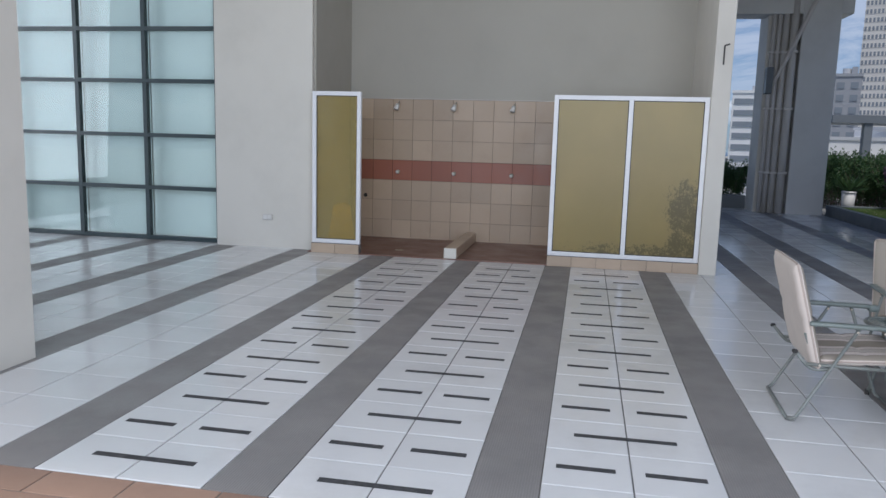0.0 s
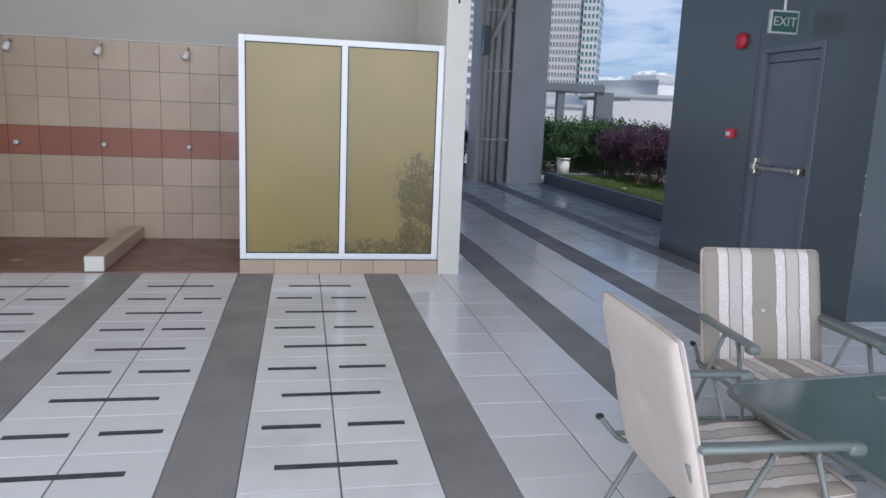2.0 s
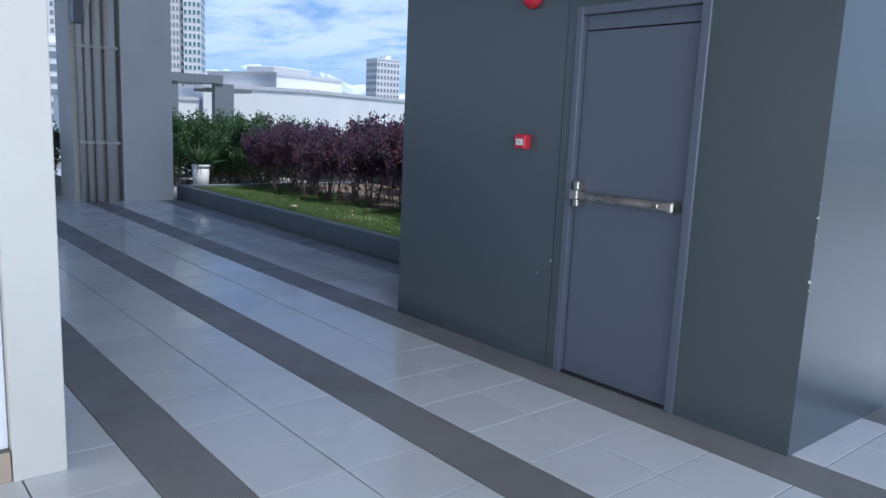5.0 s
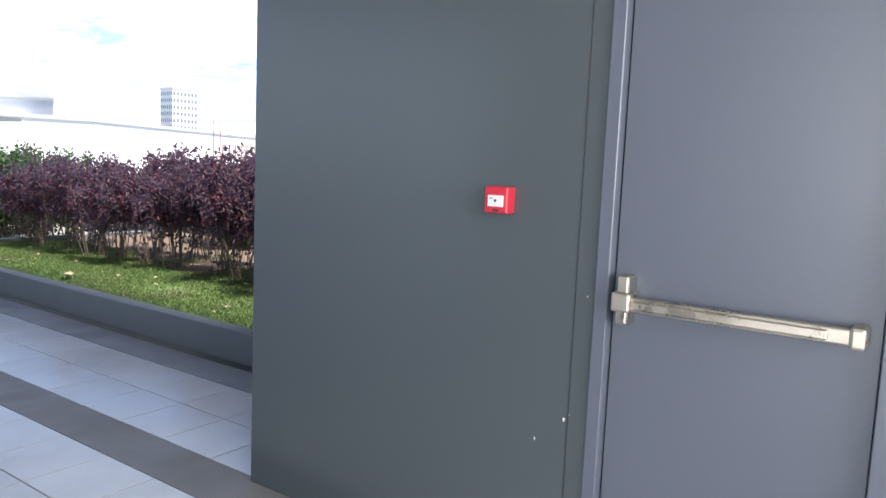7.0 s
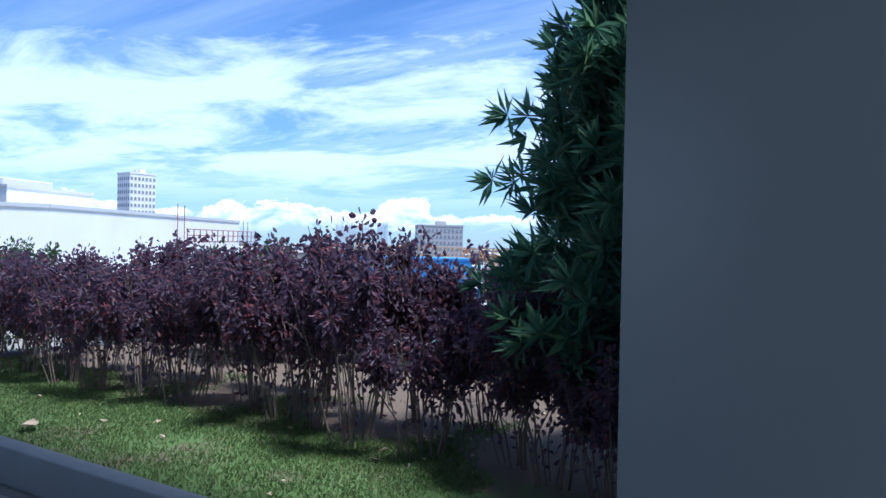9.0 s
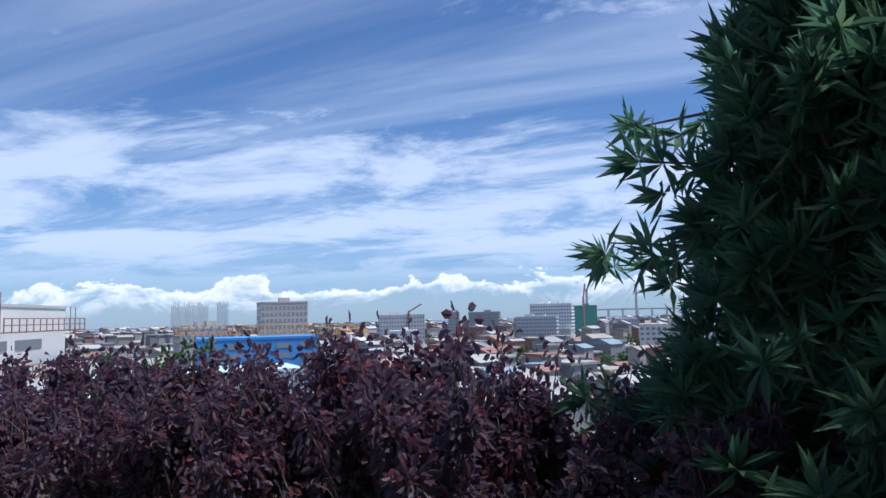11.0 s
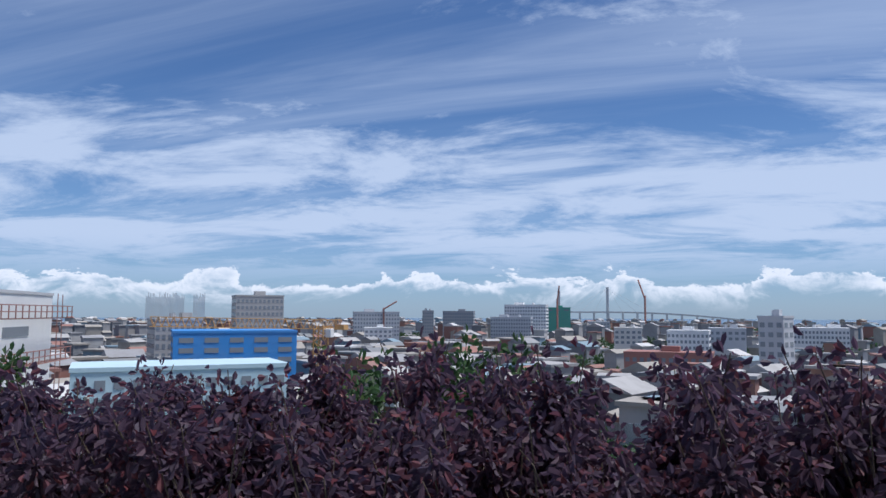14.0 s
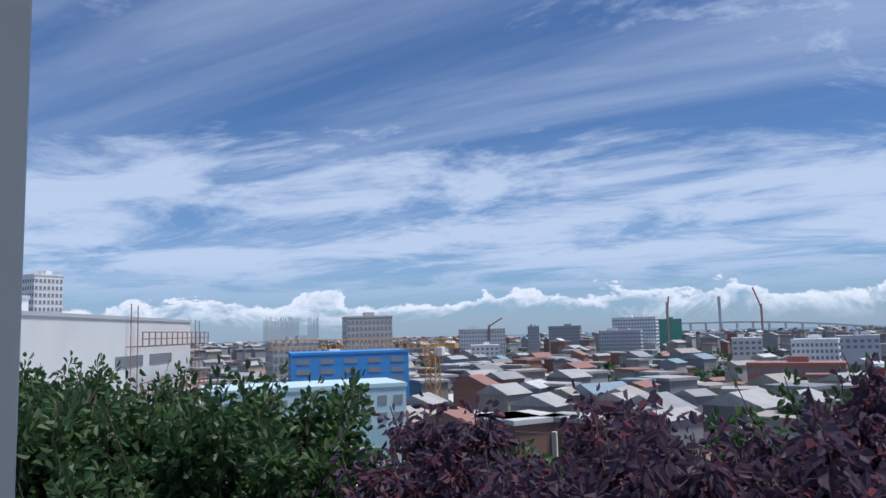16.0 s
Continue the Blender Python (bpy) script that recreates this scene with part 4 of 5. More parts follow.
for k, (x, y) in enumerate(spots):
    h = (1.40 if y > 23 else 1.40 if y < 18.5 else 1.34) + random.uniform(-0.07, 0.07)
    m = pose(x + random.uniform(-0.15, 0.15), y + random.uniform(-0.15, 0.15), -0.02, 0, 0, random.uniform(0, 360)) @ Matrix.Diagonal((1.1, 1.1, h, 1))
    plant("green_shrub", "dense green clipped hedge shrub", "shrub", green[k % 4], m, "green hedge shrubs")
for k, (x, y) in enumerate([(x, y) for x in (1.6, 2.2, 2.8, 3.3) for y in (20.6, 21.2)]):
    m = pose(x, y, 0.1, 0, 0, k * 77) @ Matrix.Diagonal((0.9, 0.9, 1.0, 1))
    plant("green_shrub", "dense green clipped hedge shrub", "shrub", green[k % 4], m, "green hedge shrubs beyond the walkway")

# tree with rosettes of long narrow leaves beside the stair block
tree = thing("plum_pine_tree", "dark green narrow-leaved conical tree in the planter", "tree", at=pose(7.0, 11.85, SOIL - 0.02))
TREE_H = 4.0
bm = bmesh.new()
tube(bm, [(0, 0, 0), (0.03, 0.02, 1.2), (-0.02, 0.03, 2.6), (0, 0, TREE_H - 0.2)], 0.075, 8, False, 0.012)
base, dirs, lens = [], [], []
long_boughs = [Vector((1.30, 1.22, 1.80)), Vector((0.82, 1.02, 2.56)), Vector((1.2, 0.45, 3.08)), Vector((0.0, 1.08, 1.83)), Vector((-0.1, 0.92, 2.18)), Vector((0.1, 1.2, 1.1))]
for k in range(260):
    z = 0.62 + (TREE_H - 0.72) * (k / 260) ** 0.9
    a = k * 2.39996 + random.uniform(-0.3, 0.3)
    reach = (1.02 * (1 - (z / (TREE_H + 0.15)) ** 1.2) + 0.05) * random.uniform(0.70, 1.08)
    d = Vector((math.cos(a), math.sin(a), 0))
    p0 = Vector((0, 0, z - 0.25))
    p1 = p0 + d * reach * 0.6 + Vector((0, 0, 0.10))
    p2 = p0 + d * reach + Vector((0, 0, random.uniform(0.12, 0.36)))
    if k < len(long_boughs):
        p2 = long_boughs[k]
        p0 = Vector((0, 0, p2.z - 0.3))
        p1 = p0.lerp(p2, 0.6) + Vector((0, 0, 0.08))
    tube(bm, [p0, p1, p2], 0.014, 4, False, 0.005)
    for j in range(9):
        s = 0.35 + 0.65 * j / 8
        c = (p0.lerp(p1, s / 0.6) if s < 0.6 else p1.lerp(p2, (s - 0.6) / 0.4)) + Vector((random.gauss(0, 0.05), random.gauss(0, 0.05), random.gauss(0, 0.05)))
        axis = (p2 - p1).normalized() + Vector((0, 0, 0.25))
        for _ in range(12 if j < 8 else 26):
            v = axis * random.uniform(0.1, 0.9) + Vector((random.gauss(0, 0.6), random.gauss(0, 0.6), random.gauss(0, 0.6)))
            base.append(tuple(c))
            dirs.append(tuple(v))
            lens.append(random.uniform(0.13, 0.21))
part("trunk", bm, M_BARK, tree)
lens = np.array(lens)
ob = new("crown", leaf_mesh("crown", np.array(base), np.array(dirs), lens, lens * 0.19, M_TREE_LEAF, 0.12))
ob.parent = tree

# lawn
n = 95000
gx = KX + 0.14 + (rng.random(n) ** 0.8) * 2.6
gy = BY1 + 0.1 + rng.random(n) * (PY1 - BY1 - 0.3)
bare = np.array([noise.noise(Vector((a * 1.1, b * 1.1, 3.0))) for a, b in zip(gx, gy)]) + np.clip((gx - KX - 1.2) * 0.9, 0, 0.9) + np.clip((13.9 - gy) * 0.30, 0, 0.7)
keep = bare < 0.55 + rng.normal(size=n) * 0.10
gx, gy = gx[keep], gy[keep]
n = len(gx)
gd = rng.normal(size=(n, 3)) * 0.55
gd[:, 2] = 1.0
gl = rng.uniform(0.018, 0.038, n)
lawn = tagged(new("lawn", leaf_mesh("lawn", np.stack([gx, gy, np.full(n, SOIL - 0.008)], 1), gd, gl, rng.uniform(0.007, 0.012, n), M_GRASS)), "short patchy green lawn grass in the planter", "grass", "", "stuff")
M_DRY = painted("dry_leaf", lin(0.45, 0.36, 0.26), 0.8, 0.2, 20)
n = 130
fx = np.stack([rng.uniform(KX + 0.2, 8.6, n), rng.uniform(BY1 + 0.2, PY1 - 0.3, n), np.full(n, SOIL + 0.012)], 1)
fd = rng.normal(size=(n, 3))
fd[:, 2] *= 0.15
tagged(new("fallen_leaves", leaf_mesh("fallen_leaves", fx, fd, rng.uniform(0.03, 0.07, n), rng.uniform(0.02, 0.04, n), M_DRY)), "dry tan leaves scattered on the lawn", "leaves", "", "stuff")
lf = thing("dry_leaf", "large curled dry leaf lying on the lawn", "leaf", at=pose(5.49, 15.70, SOIL + 0.03, 0, 0, 40))
bm = bmesh.new()
bmesh.ops.create_grid(bm, x_segments=6, y_segments=4, size=1.0)
for v in bm.verts:
    w = 0.05 * (1 - v.co.x ** 2) ** 0.5 if abs(v.co.x) < 1 else 0.0
    v.co = Vector((v.co.x * 0.085, v.co.y * w, 0.02 * v.co.x ** 2 + 0.015 * v.co.y ** 2))
part("blade", bm, M_DRY, lf)

# potted plant on the roof beyond the planter
pot = thing("potted_plant", "spiky green plant in a white plastic bucket", "plant", at=pose(5.68, 19.48, -0.01))
bm = cyl(bmesh.new(), (0, 0, 0.0), (0, 0, 0.55), 0.12, 0.155, 24)
part("bucket", bm, M_WHITE, pot, "white plastic bucket", True)
part("bucket_rim", cyl(bmesh.new(), (0, 0, 0.51), (0, 0, 0.54), 0.162, 0.162, 24), M_WHITE, pot, "", True)
n = 46
a = rng.uniform(0, math.tau, n)
d = np.stack([np.cos(a), np.sin(a), rng.uniform(0.35, 1.6, n)], 1)
ob = new("leaves", leaf_mesh("bucket_leaves", np.tile((0, 0, 0.52), (n, 1)), d, rng.uniform(0.36, 0.58, n), rng.uniform(0.05, 0.07, n), M_GREEN_LEAF, 0.15))
ob.parent = pot

# glass guard with a low white rail on the outer kerb
rail = thing("glass_guard", "low clear glass guard with white rail on the planter edge", "railing")
part("bottom_rail", boxed(PX1 - 0.06, BY1, 0.43, PX1 - 0.02, 27, 0.455, 0.004), M_ALU, rail)
for k in range(12):
    y0 = BY1 + 0.3 + k * 1.3
    part("post", boxed(PX1 - 0.055, y0, 0.38, PX1 - 0.025, y0 + 0.035, 0.93, 0.003), M_PIPE, rail)
    if k < 11:
        pn = part("pane", boxed(PX1 - 0.046, y0 + 0.05, 0.47, PX1 - 0.036, y0 + 1.285, 0.92), M_GLASS, rail)
        pn.visible_shadow = False


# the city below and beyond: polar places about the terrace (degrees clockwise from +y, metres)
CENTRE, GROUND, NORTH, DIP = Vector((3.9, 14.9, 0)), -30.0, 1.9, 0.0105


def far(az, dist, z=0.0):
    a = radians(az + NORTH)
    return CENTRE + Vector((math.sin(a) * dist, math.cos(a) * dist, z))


_m = Mat("city_ground", 0.9).world_coord()
_m.set("Base Color", _m.mix(_m.ramp(_m.noise(0.03, 8, 0.7), 0.4, 0.6), lin(0.12, 0.15, 0.09), lin(0.30, 0.29, 0.28)))
M_CITY = _m.m
_m = Mat("sea", 0.25).world_coord()
_m.set("Base Color", _m.mix(_m.ramp(_m.noise(0.004, 4), 0.3, 0.7), lin(0.03, 0.09, 0.16), lin(0.05, 0.12, 0.20)))
M_SEA = _m.m
_m = Mat("low_rise", 0.8)
_r = _m.t.nodes.new("ShaderNodeValToRGB")
_r.color_ramp.interpolation = "CONSTANT"
_m.t.links.new(_m.random(True), _r.inputs[0])
tones = [(0.0, (0.40, 0.39, 0.38, 1)), (0.22, (0.30, 0.30, 0.31, 1)), (0.42, (0.30, 0.15, 0.12, 1)), (0.54, (0.36, 0.33, 0.29, 1)), (0.70, (0.56, 0.55, 0.54, 1)), (0.80, (0.22, 0.23, 0.24, 1)), (0.90, (0.22, 0.31, 0.37, 1)), (0.95, (0.33, 0.18, 0.13, 1))]
while len(_r.color_ramp.elements) < len(tones):
    _r.color_ramp.elements.new(0.5)
for e_, (p_, c_) in zip(_r.color_ramp.elements, tones):
    e_.position, e_.color = p_, c_
_m.set("Base Color", _m.mix(_m.mul(_m.ramp(_m.noise(0.3, 5), 0.4, 0.7), 0.3), _r.outputs[0], lin(0.2, 0.19, 0.18)))
M_LOWRISE = _m.m


def facade(name, c, rough=0.7):
    return painted(name, lin(*c), rough, 0.15, 0.15, 2.0, (0.3, 0.28, 0.26, 1), 0.0)


F_WHITE, F_GREY, F_DARK, F_CREAM = facade("facade_white", (0.80, 0.80, 0.79)), facade("facade_grey", (0.55, 0.56, 0.58)), facade("facade_dark", (0.34, 0.35, 0.37)), facade("facade_cream", (0.72, 0.69, 0.64))
F_BLUE, F_LIGHTBLUE, F_GREEN, F_ORANGE, F_SLATE, F_CONC = facade("facade_blue", (0.05, 0.27, 0.66)), facade("facade_light_blue", (0.50, 0.66, 0.72)), facade("green_net", (0.10, 0.36, 0.28)), facade("crane_orange", (0.58, 0.33, 0.12)), facade("slate_roof", (0.16, 0.18, 0.20)), facade("raw_concrete", (0.44, 0.43, 0.42))
F_RED = facade("red_roof", (0.36, 0.17, 0.14))
F_TEAL = Mat("facade_glass", 0.12)
F_TEAL.set("Base Color", lin(0.10, 0.22, 0.24))
F_TEAL = F_TEAL.m
F_PANE = Mat("window_pane", 0.15)
F_PANE.set("Base Color", lin(0.24, 0.27, 0.30))
F_PANE = F_PANE.m

# the ground reaches the horizon; the sea lies beyond the city
bm = bmesh.new()
bmesh.ops.create_circle(bm, cap_ends=True, segments=64, radius=4700, matrix=Matrix.Translation((0, 0, GROUND - 0.5)))
structure("water", bm, M_SEA, "blue-grey sea reaching the horizon", "sea")
bm = bmesh.new()
bmesh.ops.create_circle(bm, cap_ends=True, segments=64, radius=1500, matrix=Matrix.Translation((0, 0, GROUND)))
structure("ground", bm, M_CITY, "built-up city ground far below the terrace", "ground")


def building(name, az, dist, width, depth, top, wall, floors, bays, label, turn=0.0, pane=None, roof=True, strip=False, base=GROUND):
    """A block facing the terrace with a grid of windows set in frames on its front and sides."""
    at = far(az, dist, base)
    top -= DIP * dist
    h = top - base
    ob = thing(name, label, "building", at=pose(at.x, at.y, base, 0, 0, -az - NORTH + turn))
    bm = boxed(-width / 2, 0, 0, width / 2, depth, h)
    add_box(bm, -width / 2 - 0.15, -0.15, h, width / 2 + 0.15, depth + 0.15, h + 0.6)
    part("wall", bm, wall, ob)
    if roof:
        o = (az * 7.3) % 0.5 - 0.35
        part("roof_room", boxed(width * o, depth * 0.3, h + 0.6, width * (o + 0.22), depth * 0.6, h + 2.2), wall, ob)
        part("roof_tank", cyl(bmesh.new(), (-width * o * 0.6, depth * 0.5, h + 0.6), (-width * o * 0.6, depth * 0.5, h + 2.0), 0.9, n=10), F_GREY, ob)
    fh, top_h = 2.5, h - 0.6
    win_ = bmesh.new()
    for f in range(floors):
        z = top_h - fh * (f + 1) + 0.7
        if strip:
            add_box(win_, -width / 2 + 0.4, -0.12, z, width / 2 - 0.4, 0.02, z + 1.2)
            add_box(win_, -width / 2 - 0.1, 0.5, z, -width / 2 + 0.02, depth - 0.5, z + 1.2)
            continue
        bw = width / bays
        for b in range(bays):
            x = -width / 2 + bw * (b + 0.22)
            add_box(win_, x, -0.10, z, x + bw * 0.56, 0.02, z + 1.25)
        side = max(1, int(depth / bw))
        for b in range(side):
            y0 = depth / side * (b + 0.22)
            for sx in (-1, 1):
                add_box(win_, sx * width / 2 - 0.08, y0, z, sx * width / 2 + 0.08, y0 + depth / side * 0.56, z + 1.25)
    tagged(part("window_grid", win_, pane or F_PANE, ob), kind="stuff")
    return ob


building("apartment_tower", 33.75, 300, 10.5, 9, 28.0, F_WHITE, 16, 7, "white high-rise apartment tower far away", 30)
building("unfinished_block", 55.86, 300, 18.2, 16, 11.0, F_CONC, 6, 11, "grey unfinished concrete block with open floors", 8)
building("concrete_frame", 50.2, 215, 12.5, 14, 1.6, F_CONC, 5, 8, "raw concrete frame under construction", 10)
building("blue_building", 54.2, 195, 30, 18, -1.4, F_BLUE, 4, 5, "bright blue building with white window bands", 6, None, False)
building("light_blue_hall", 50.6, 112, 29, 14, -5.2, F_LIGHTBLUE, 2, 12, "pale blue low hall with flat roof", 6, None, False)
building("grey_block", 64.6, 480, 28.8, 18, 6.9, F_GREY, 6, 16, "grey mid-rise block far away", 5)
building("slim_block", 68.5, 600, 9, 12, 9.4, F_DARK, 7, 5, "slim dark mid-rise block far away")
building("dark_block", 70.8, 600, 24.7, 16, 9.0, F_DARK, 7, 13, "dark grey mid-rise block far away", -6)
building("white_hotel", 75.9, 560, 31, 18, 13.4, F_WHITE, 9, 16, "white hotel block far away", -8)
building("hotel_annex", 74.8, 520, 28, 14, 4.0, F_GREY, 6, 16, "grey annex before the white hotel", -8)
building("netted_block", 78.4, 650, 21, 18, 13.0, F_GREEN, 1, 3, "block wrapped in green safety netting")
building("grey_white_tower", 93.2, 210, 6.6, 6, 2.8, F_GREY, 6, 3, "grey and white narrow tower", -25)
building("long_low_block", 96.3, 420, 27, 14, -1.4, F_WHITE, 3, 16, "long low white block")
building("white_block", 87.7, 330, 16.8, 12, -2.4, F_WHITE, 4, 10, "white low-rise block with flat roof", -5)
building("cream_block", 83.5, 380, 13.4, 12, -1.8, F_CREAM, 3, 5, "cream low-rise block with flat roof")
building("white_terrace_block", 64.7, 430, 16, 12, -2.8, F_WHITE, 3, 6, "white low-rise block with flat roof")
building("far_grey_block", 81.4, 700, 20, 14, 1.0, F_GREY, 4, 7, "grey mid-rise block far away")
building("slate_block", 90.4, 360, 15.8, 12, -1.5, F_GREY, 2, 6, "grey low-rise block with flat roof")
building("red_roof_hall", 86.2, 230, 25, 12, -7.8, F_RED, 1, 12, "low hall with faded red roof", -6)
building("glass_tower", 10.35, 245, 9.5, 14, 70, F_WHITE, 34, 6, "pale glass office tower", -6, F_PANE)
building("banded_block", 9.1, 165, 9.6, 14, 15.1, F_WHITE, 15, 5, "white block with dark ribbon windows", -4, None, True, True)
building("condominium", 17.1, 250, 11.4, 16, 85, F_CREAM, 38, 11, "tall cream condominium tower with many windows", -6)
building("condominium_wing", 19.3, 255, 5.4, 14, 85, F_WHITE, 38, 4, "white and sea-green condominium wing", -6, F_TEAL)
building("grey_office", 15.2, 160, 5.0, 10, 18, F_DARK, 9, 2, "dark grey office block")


# the mall keeps its own plan, set down as one group beside the terrace
MALL = Matrix.Translation((3.9, 14.9, -0.25)) @ Matrix.Rotation(radians(-1.4), 4, "Z") @ Matrix.Scale(0.70, 4) @ Matrix.Translation((-3.9, -15.8, 0))
FOOT = 14.0


def wall_run(name, label, a, b, thick, z0, z1, mat):
    """A straight building wing between two plan points."""
    a, b = Vector((*a, 0)), Vector((*b, 0))
    d = b - a
    ang = math.degrees(math.atan2(d.y, d.x))
    bm = boxed(0, 0, -FOOT if z0 == GROUND else 0, d.length, thick, z1 - z0)
    ob = thing(name, label, "building", at=MALL @ pose(a.x, a.y, z0, 0, 0, ang))
    part("wall", bm, mat, ob)
    part("coping", boxed(-0.1, -0.1, z1 - z0, d.length + 0.1, thick + 0.1, z1 - z0 + 0.3), F_GREY, ob)
    return ob, d.length, z1 - z0


CORNER, EAST = (33.0, 67.0), (70.5, 89.0)
mall, ml, mh = wall_run("mall_building", "long plain white mall building with scaffolding", CORNER, EAST, 18, GROUND, 4.6, F_WHITE)
for x in (20, 29):
    part("window_strip", boxed(x, -0.08, mh - 4.4, x + 7.0, 0.02, mh - 3.4), F_PANE, mall)
part("scaffold", boxed(ml - 21, -1.6, mh - 2.6, ml + 2.4, -1.5, mh - 2.5), F_RED, mall, "red-brown scaffold walkway")
bm = bmesh.new()
for k in range(14):
    x = ml - 21 + k * 1.78
    for z in (mh - 2.6, mh - 7.4):
        add_box(bm, x, -1.6, z, x + 0.09, -1.5, z + 1.4)
        add_box(bm, x, -1.6, z, x + 0.09, 0, z + 0.09)
for k in (0, 1, 12, 13):
    x = ml - 21 + k * 1.78
    add_box(bm, x, -0.5, mh - 14, x + 0.08, -0.42, mh + 1.5 - 0.1 * k)
for z in (mh - 1.25, mh - 1.9, mh - 2.6, mh - 6.0, mh - 6.7, mh - 7.4):
    add_box(bm, ml - 21, -1.6, z, ml + 2.4, -1.5, z + 0.10)
tagged(part("scaffold_frame", bm, F_RED, mall), kind="stuff")
wing, wl_, wh = wall_run("mall_wing", "white windowless mall wing", (24.0, 69.5), CORNER, 16, GROUND, 4.6, F_WHITE)
wing2, _a, _b = wall_run("mall_wing", "white windowless mall wing", (14.5, 71.0), (24.0, 70.5), 16, GROUND, 3.4, F_WHITE)
up_, ul, uh = wall_run("mall_upper_floor", "white set-back upper floor with roof plant", (36.5, 81.0), (48.0, 86.4), 10, 4.0, 6.8, F_WHITE)
part("air_plant", boxed(2.0, 2, uh, 9.0, 6, uh + 1.1, 0.1), F_GREY, up_, "grey roof-top plant duct")
part("dome_light", cyl(bmesh.new(), (8.0, 2.0, uh - 2.2), (12.4, 2.0, uh - 2.2), 1.6, n=16), F_TEAL, up_, "glazed barrel roof light")

pav = thing("roof_pavilion", "slate-grey flat-roofed pavilion with pergola", "pavilion", at=Matrix.Translation((0, 0, 0.75)) @ MALL)
part("roof_slab", boxed(15.6, 60.0, 3.55, 22.0, 66.0, 4.15), F_SLATE, pav)
part("pergola_slab", boxed(21.9, 62.0, 3.0, 25.2, 66.0, 3.25), F_SLATE, pav)
for x in (18.0, 21.4):
    part("post", boxed(x, 60.1, -6, x + 0.6 + 0.9 * (x > 20), 60.8, 3.55), F_SLATE, pav)
part("beam", boxed(18.0, 60.2, 0.0, 21.5, 60.5, 0.5), F_SLATE, pav)
part("deck", boxed(14, 59.5, -7, 26, 67, -6), F_CONC, pav)

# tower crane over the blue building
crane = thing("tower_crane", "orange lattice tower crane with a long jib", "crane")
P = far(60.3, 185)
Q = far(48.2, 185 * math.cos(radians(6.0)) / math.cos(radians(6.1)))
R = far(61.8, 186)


def lattice(a, b, w, n, bm, t=0.14):
    a, b = Vector(a), Vector(b)
    d = (b - a)
    u = d.normalized()
    s = u.cross(Vector((0, 0, 1)))
    s = (s if s.length > 0.1 else Vector((1, 0, 0))).normalized()
    v = s.cross(u)
    rails = [s * w / 2 + v * w / 2, -s * w / 2 + v * w / 2, s * w / 2 - v * w / 2, -s * w / 2 - v * w / 2]
    for r in rails:
        tube(bm, [a + r, b + r], t, 4)
    for i in range(n):
        p, q = a + d * i / n, a + d * (i + 1) / n
        for e, f in ((0, 2), (1, 3), (0, 1), (2, 3)):
            if i % 2:
                e, f = f, e
            tube(bm, [p + rails[e], q + rails[f]], t * 0.6, 4)


bm = bmesh.new()
lattice((P.x, P.y, GROUND), (P.x, P.y, -1.5), 2.6, 22, bm, 0.17)
part("mast", bm, F_ORANGE, crane)
bm = bmesh.new()
lattice((P.x, P.y, -1.2), (Q.x, Q.y, -0.5), 2.2, 46, bm, 0.11)
part("jib", bm, F_ORANGE, crane)
bm = bmesh.new()
lattice((P.x, P.y, -1.1), (R.x, R.y, -1.1), 2.0, 6, bm)
add_box(bm, R.x - 1.5, R.y - 1.5, -2.5, R.x + 1.0, R.y + 1.0, -1.3)
part("counter_jib", bm, F_ORANGE, crane)
part("cab", boxed(P.x - 0.6, P.y - 3.0, -4.3, P.x + 1.2, P.y - 1.5, -2.2, 0.1), F_WHITE, crane, "white operator cab")

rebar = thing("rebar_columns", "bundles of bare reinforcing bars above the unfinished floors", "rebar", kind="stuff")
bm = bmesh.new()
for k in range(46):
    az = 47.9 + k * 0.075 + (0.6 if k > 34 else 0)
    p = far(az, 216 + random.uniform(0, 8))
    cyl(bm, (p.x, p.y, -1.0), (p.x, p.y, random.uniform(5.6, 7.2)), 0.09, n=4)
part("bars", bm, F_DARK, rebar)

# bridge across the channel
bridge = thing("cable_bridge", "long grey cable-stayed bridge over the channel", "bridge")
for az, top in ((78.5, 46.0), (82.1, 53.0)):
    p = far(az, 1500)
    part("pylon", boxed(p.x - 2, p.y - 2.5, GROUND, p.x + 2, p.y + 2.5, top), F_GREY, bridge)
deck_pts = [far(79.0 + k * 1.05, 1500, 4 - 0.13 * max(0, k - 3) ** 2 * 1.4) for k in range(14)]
bm = bmesh.new()
for a, b in zip(deck_pts, deck_pts[1:]):
    tube(bm, [a, b], 2.2, 4)
part("bridge_deck", bm, F_GREY, bridge)
for a in deck_pts[::1]:
    part("pier", boxed(a.x - 1.5, a.y - 2, GROUND, a.x + 1.5, a.y + 2, a.z), F_GREY, bridge)
bm = bmesh.new()
p = far(82.1, 1500, 51)
for a in deck_pts[:7]:
    tube(bm, [p, a], 0.16, 3)
tagged(part("stay_cables", bm, F_GREY, bridge), kind="stuff")
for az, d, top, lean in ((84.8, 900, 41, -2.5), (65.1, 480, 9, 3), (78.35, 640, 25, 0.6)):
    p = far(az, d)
    cr = thing("distant_crane", "thin construction crane far away", "crane")
    bm = bmesh.new()
    cyl(bm, (p.x, p.y, GROUND), (p.x, p.y, top * 0.55), d * 0.0013, n=4)
    cyl(bm, (p.x, p.y, top * 0.45), (p.x, p.y - lean * 3, top), d * 0.0010, n=4)
    part("boom", bm, F_RED, cr)

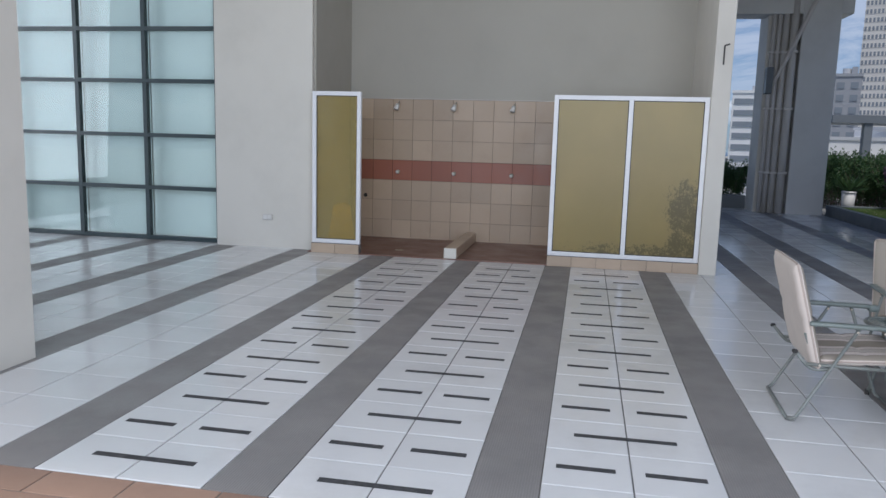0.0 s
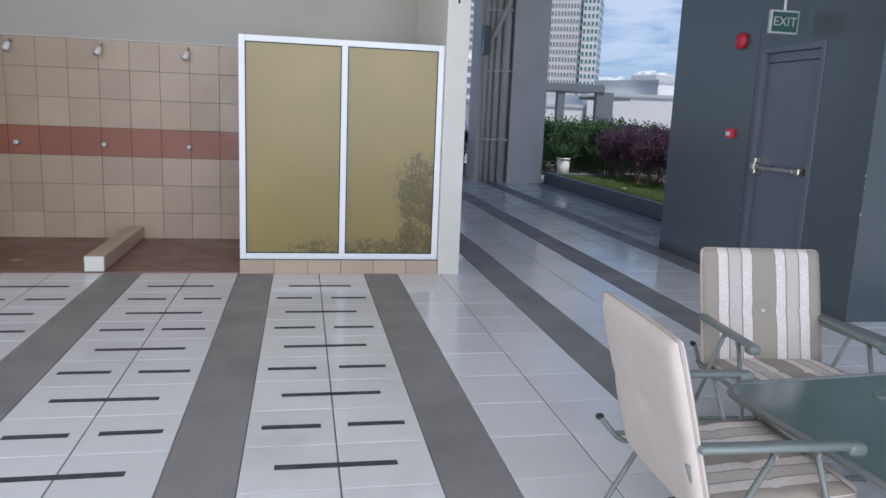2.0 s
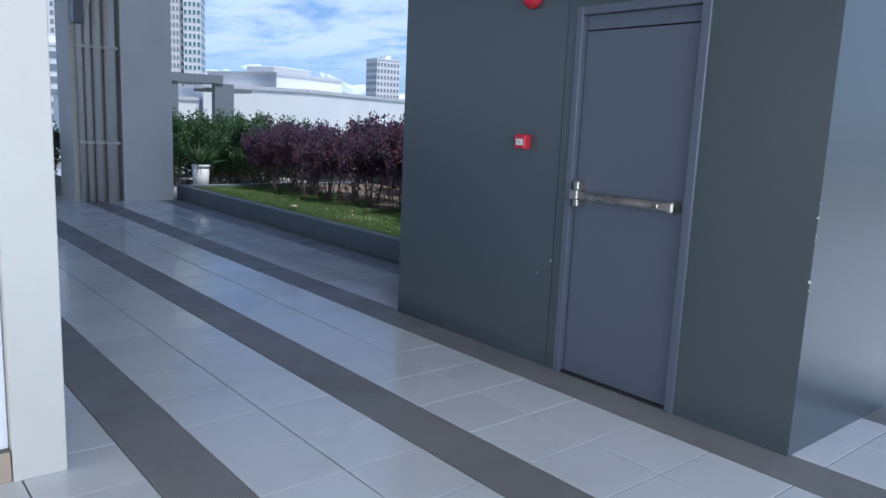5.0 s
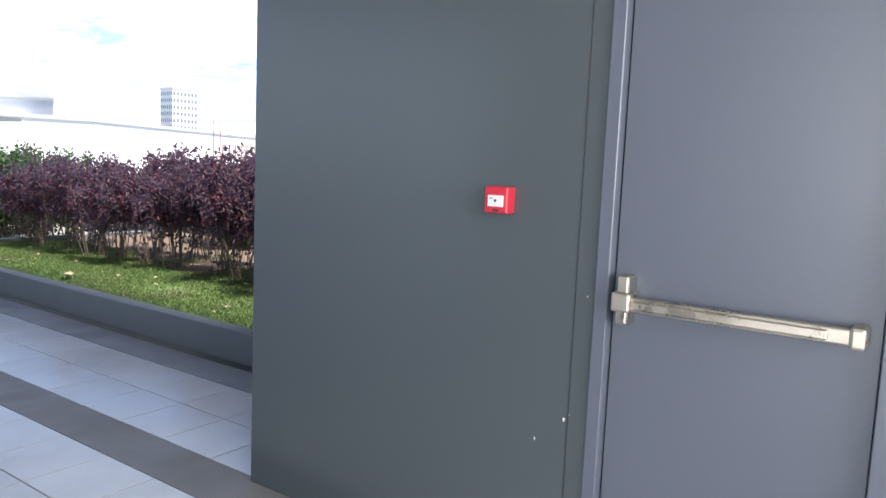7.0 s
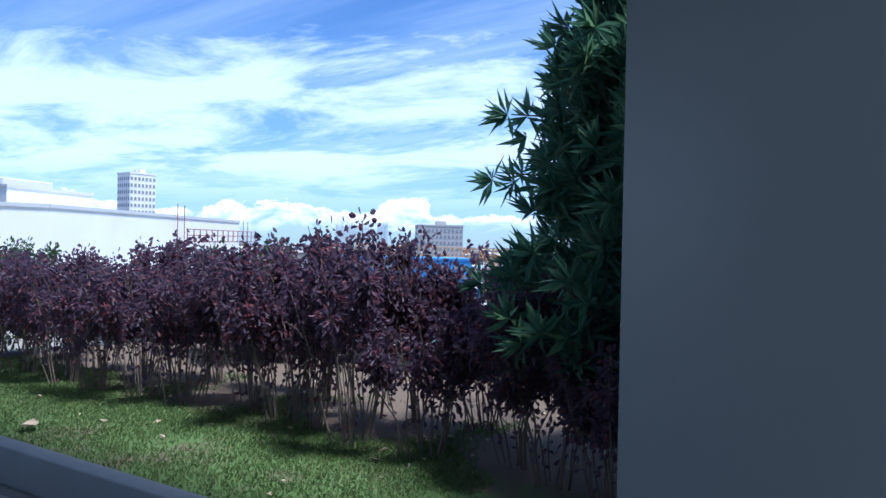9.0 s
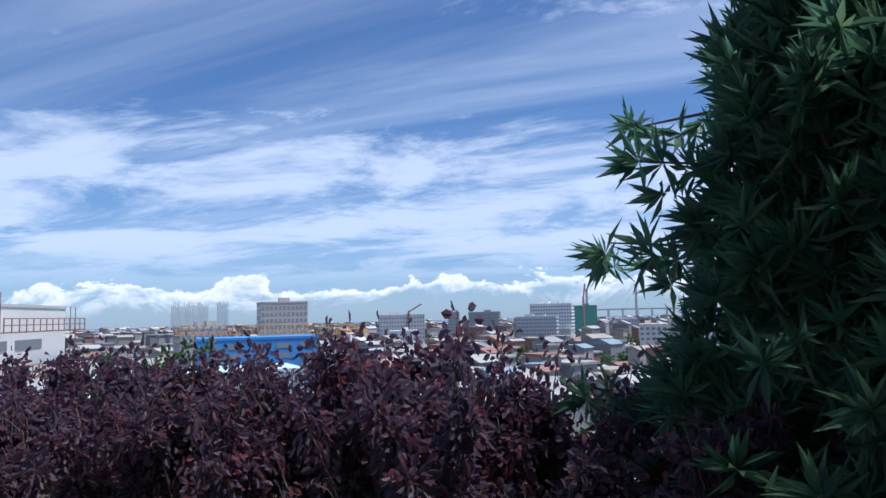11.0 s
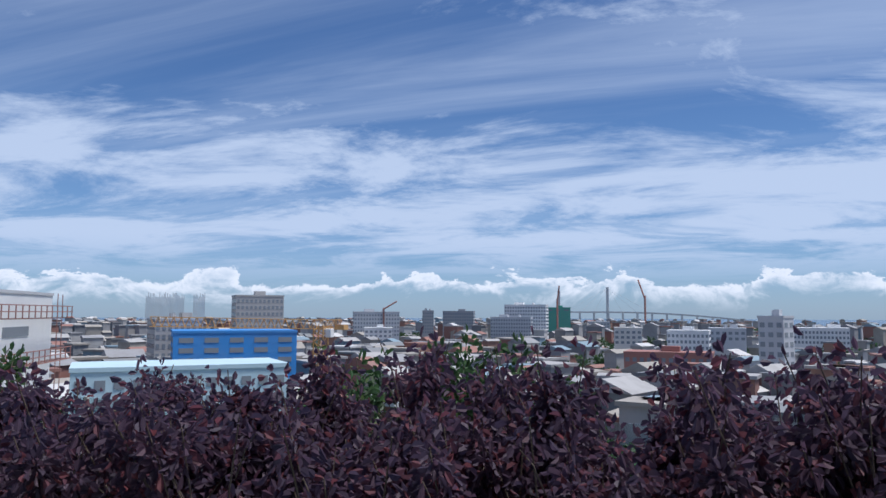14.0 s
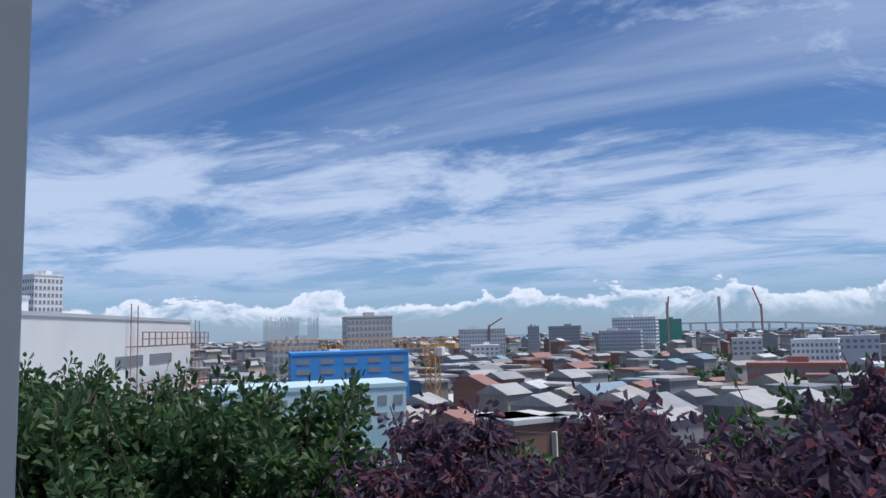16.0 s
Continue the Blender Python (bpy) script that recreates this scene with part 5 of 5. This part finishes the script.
# low-rise roofs and city trees, past counting
r2 = random.Random(9)
bm_v, bm_f = [], []
for k in range(6500):
    d = 115 + 1250 * r2.random() ** 1.2
    az = r2.uniform(8, 112)
    c = far(az, d)
    if (Vector((c.x, c.y)) - Vector((35, 62))).length < 34 or c.x < 20:
        continue
    w, dp, h = r2.uniform(4.5, 11), r2.uniform(4.5, 11), r2.choice((6, 7, 8, 9, 10, 12, 15, 18)) * (1.25 if d > 500 else 1.0)
    a = radians(r2.uniform(-25, 25) - 20)
    ca, sa = math.cos(a), math.sin(a)
    o = len(bm_v)
    gable = r2.random() < 0.45
    for z in (GROUND, GROUND + h):
        for sx, sy in ((-1, -1), (1, -1), (1, 1), (-1, 1)):
            x, y = sx * w / 2, sy * dp / 2
            bm_v.append((c.x + x * ca - y * sa, c.y + x * sa + y * ca, z))
    bm_f += [(o, o + 1, o + 5, o + 4), (o + 1, o + 2, o + 6, o + 5), (o + 2, o + 3, o + 7, o + 6), (o + 3, o, o + 4, o + 7)]
    o = len(bm_v)
    e = 0.5
    for sx, sy in ((-1, -1), (1, -1), (1, 1), (-1, 1)):
        x, y = sx * (w / 2 + e), sy * (dp / 2 + e)
        bm_v.append((c.x + x * ca - y * sa, c.y + x * sa + y * ca, GROUND + h))
    if gable:
        for sx in (-1, 1):
            x = sx * (w / 2 + e)
            bm_v.append((c.x + x * ca, c.y + x * sa, GROUND + h + dp * 0.22))
        bm_f += [(o, o + 1, o + 5, o + 4), (o + 2, o + 3, o + 4, o + 5), (o + 1, o + 2, o + 5), (o + 3, o, o + 4)]
    else:
        for sx, sy in ((-1, -1), (1, -1), (1, 1), (-1, 1)):
            x, y = sx * (w / 2 + e), sy * (dp / 2 + e)
            bm_v.append((c.x + x * ca - y * sa, c.y + x * sa + y * ca, GROUND + h + 0.7))
        bm_f += [(o, o + 1, o + 5, o + 4), (o + 1, o + 2, o + 6, o + 5), (o + 2, o + 3, o + 7, o + 6), (o + 3, o, o + 4, o + 7), (o + 4, o + 5, o + 6, o + 7)]
tagged(new("low_rise_houses", raw("low_rise_houses", bm_v, bm_f, M_LOWRISE)), "dense low-rise houses with white, grey and red roofs", "houses", "", "stuff")
cb, cd, cl = [], [], []
for k in range(1500):
    d = 80 + 1100 * r2.random() ** 1.3
    c = far(r2.uniform(30, 112), d)
    if (Vector((c.x, c.y)) - Vector((35, 62))).length < 34:
        continue
    r, h = r2.uniform(2.0, 4.5), r2.uniform(7, 14)
    for _ in range(70):
        v = Vector((r2.gauss(0, 1), r2.gauss(0, 1), r2.gauss(0, 0.8)))
        v = v.normalized() * r2.random() ** 0.4
        cb.append((c.x + v.x * r, c.y + v.y * r, GROUND + h + v.z * r * 0.8))
        cd.append((r2.gauss(0, 1), r2.gauss(0, 1), r2.gauss(0, 1)))
        cl.append(r2.uniform(1.0, 2.2))
cl = np.array(cl)
tagged(new("city_trees", leaf_mesh("city_trees", np.array(cb), np.array(cd), cl, cl * 0.7, M_GREEN_LEAF)), "green tree crowns among the city roofs", "trees", "", "stuff")


# pieces of the floors, last
def tile_piece(w, d, name, mat):
    e, b = 0.0032, 0.0016
    v = []
    for z, s in ((-0.02, 0.0), (-b, 0.0), (0.0, e)):
        v += [(-w / 2 + s, -d / 2 + s, z), (w / 2 - s, -d / 2 + s, z), (w / 2 - s, d / 2 - s, z), (-w / 2 + s, d / 2 - s, z)]
    f = [(8, 9, 10, 11)]
    for o in (0, 4):
        f += [(o + k, o + (k + 1) % 4, o + 4 + (k + 1) % 4, o + 4 + k) for k in range(4)]
    return v, f


tv, tf = tile_piece(TILE - 0.0072, ROW - 0.0064, "floor_tile", M_TILE)
tile_me = raw("floor_tile", tv, tf, M_TILE)
far_v, far_f = [], []
for k in range(-8, 6):
    for half in (0, 1):
        cx = stripe_x(k) + STRIPE + TILE * (half + 0.5)
        if cx > 5.0:
            continue
        for r in range(0, 66):
            cy = Y_ROW + ROW * (r + 0.5)
            if cy > TILE_Y1:
                continue
            if 1.0 < cx < 1.15 and cy > 9.4:
                continue
            if -2 <= k <= 2 and 3.2 < cy < 10.9 and not (cy > 9.5 and cx < 1.2):
                ob = new("floor_tile", tile_me)
                ob.parent = floor
                ob.location = (cx, cy, random.uniform(-0.0004, 0.0003))
                ob.rotation_euler = (random.gauss(0, 0.0012), random.gauss(0, 0.0012), 0)
            else:
                o = len(far_v)
                far_v += [(x + cx, y + cy, z) for x, y, z in tv]
                far_f += [tuple(i + o for i in q) for q in tf]
ob = tagged(new("far_floor_tiles", raw("far_floor_tiles", far_v, far_f, M_TILE_FAR)), kind="stuff")
ob.parent = floor

# terracotta pavers before the tiles
paver = raw("paver", *tile_piece(0.392, 0.192, "paver", M_TERRA), M_TERRA)
for r in range(14):
    for c in range(26):
        x, y = -5.6 + 0.4 * c + (0.2 if r % 2 else 0), TILE_Y0 - 0.1 - 0.2 * r
        ob = new("paver", paver)
        ob.parent = floor
        ob.location = (x, y, -0.001)
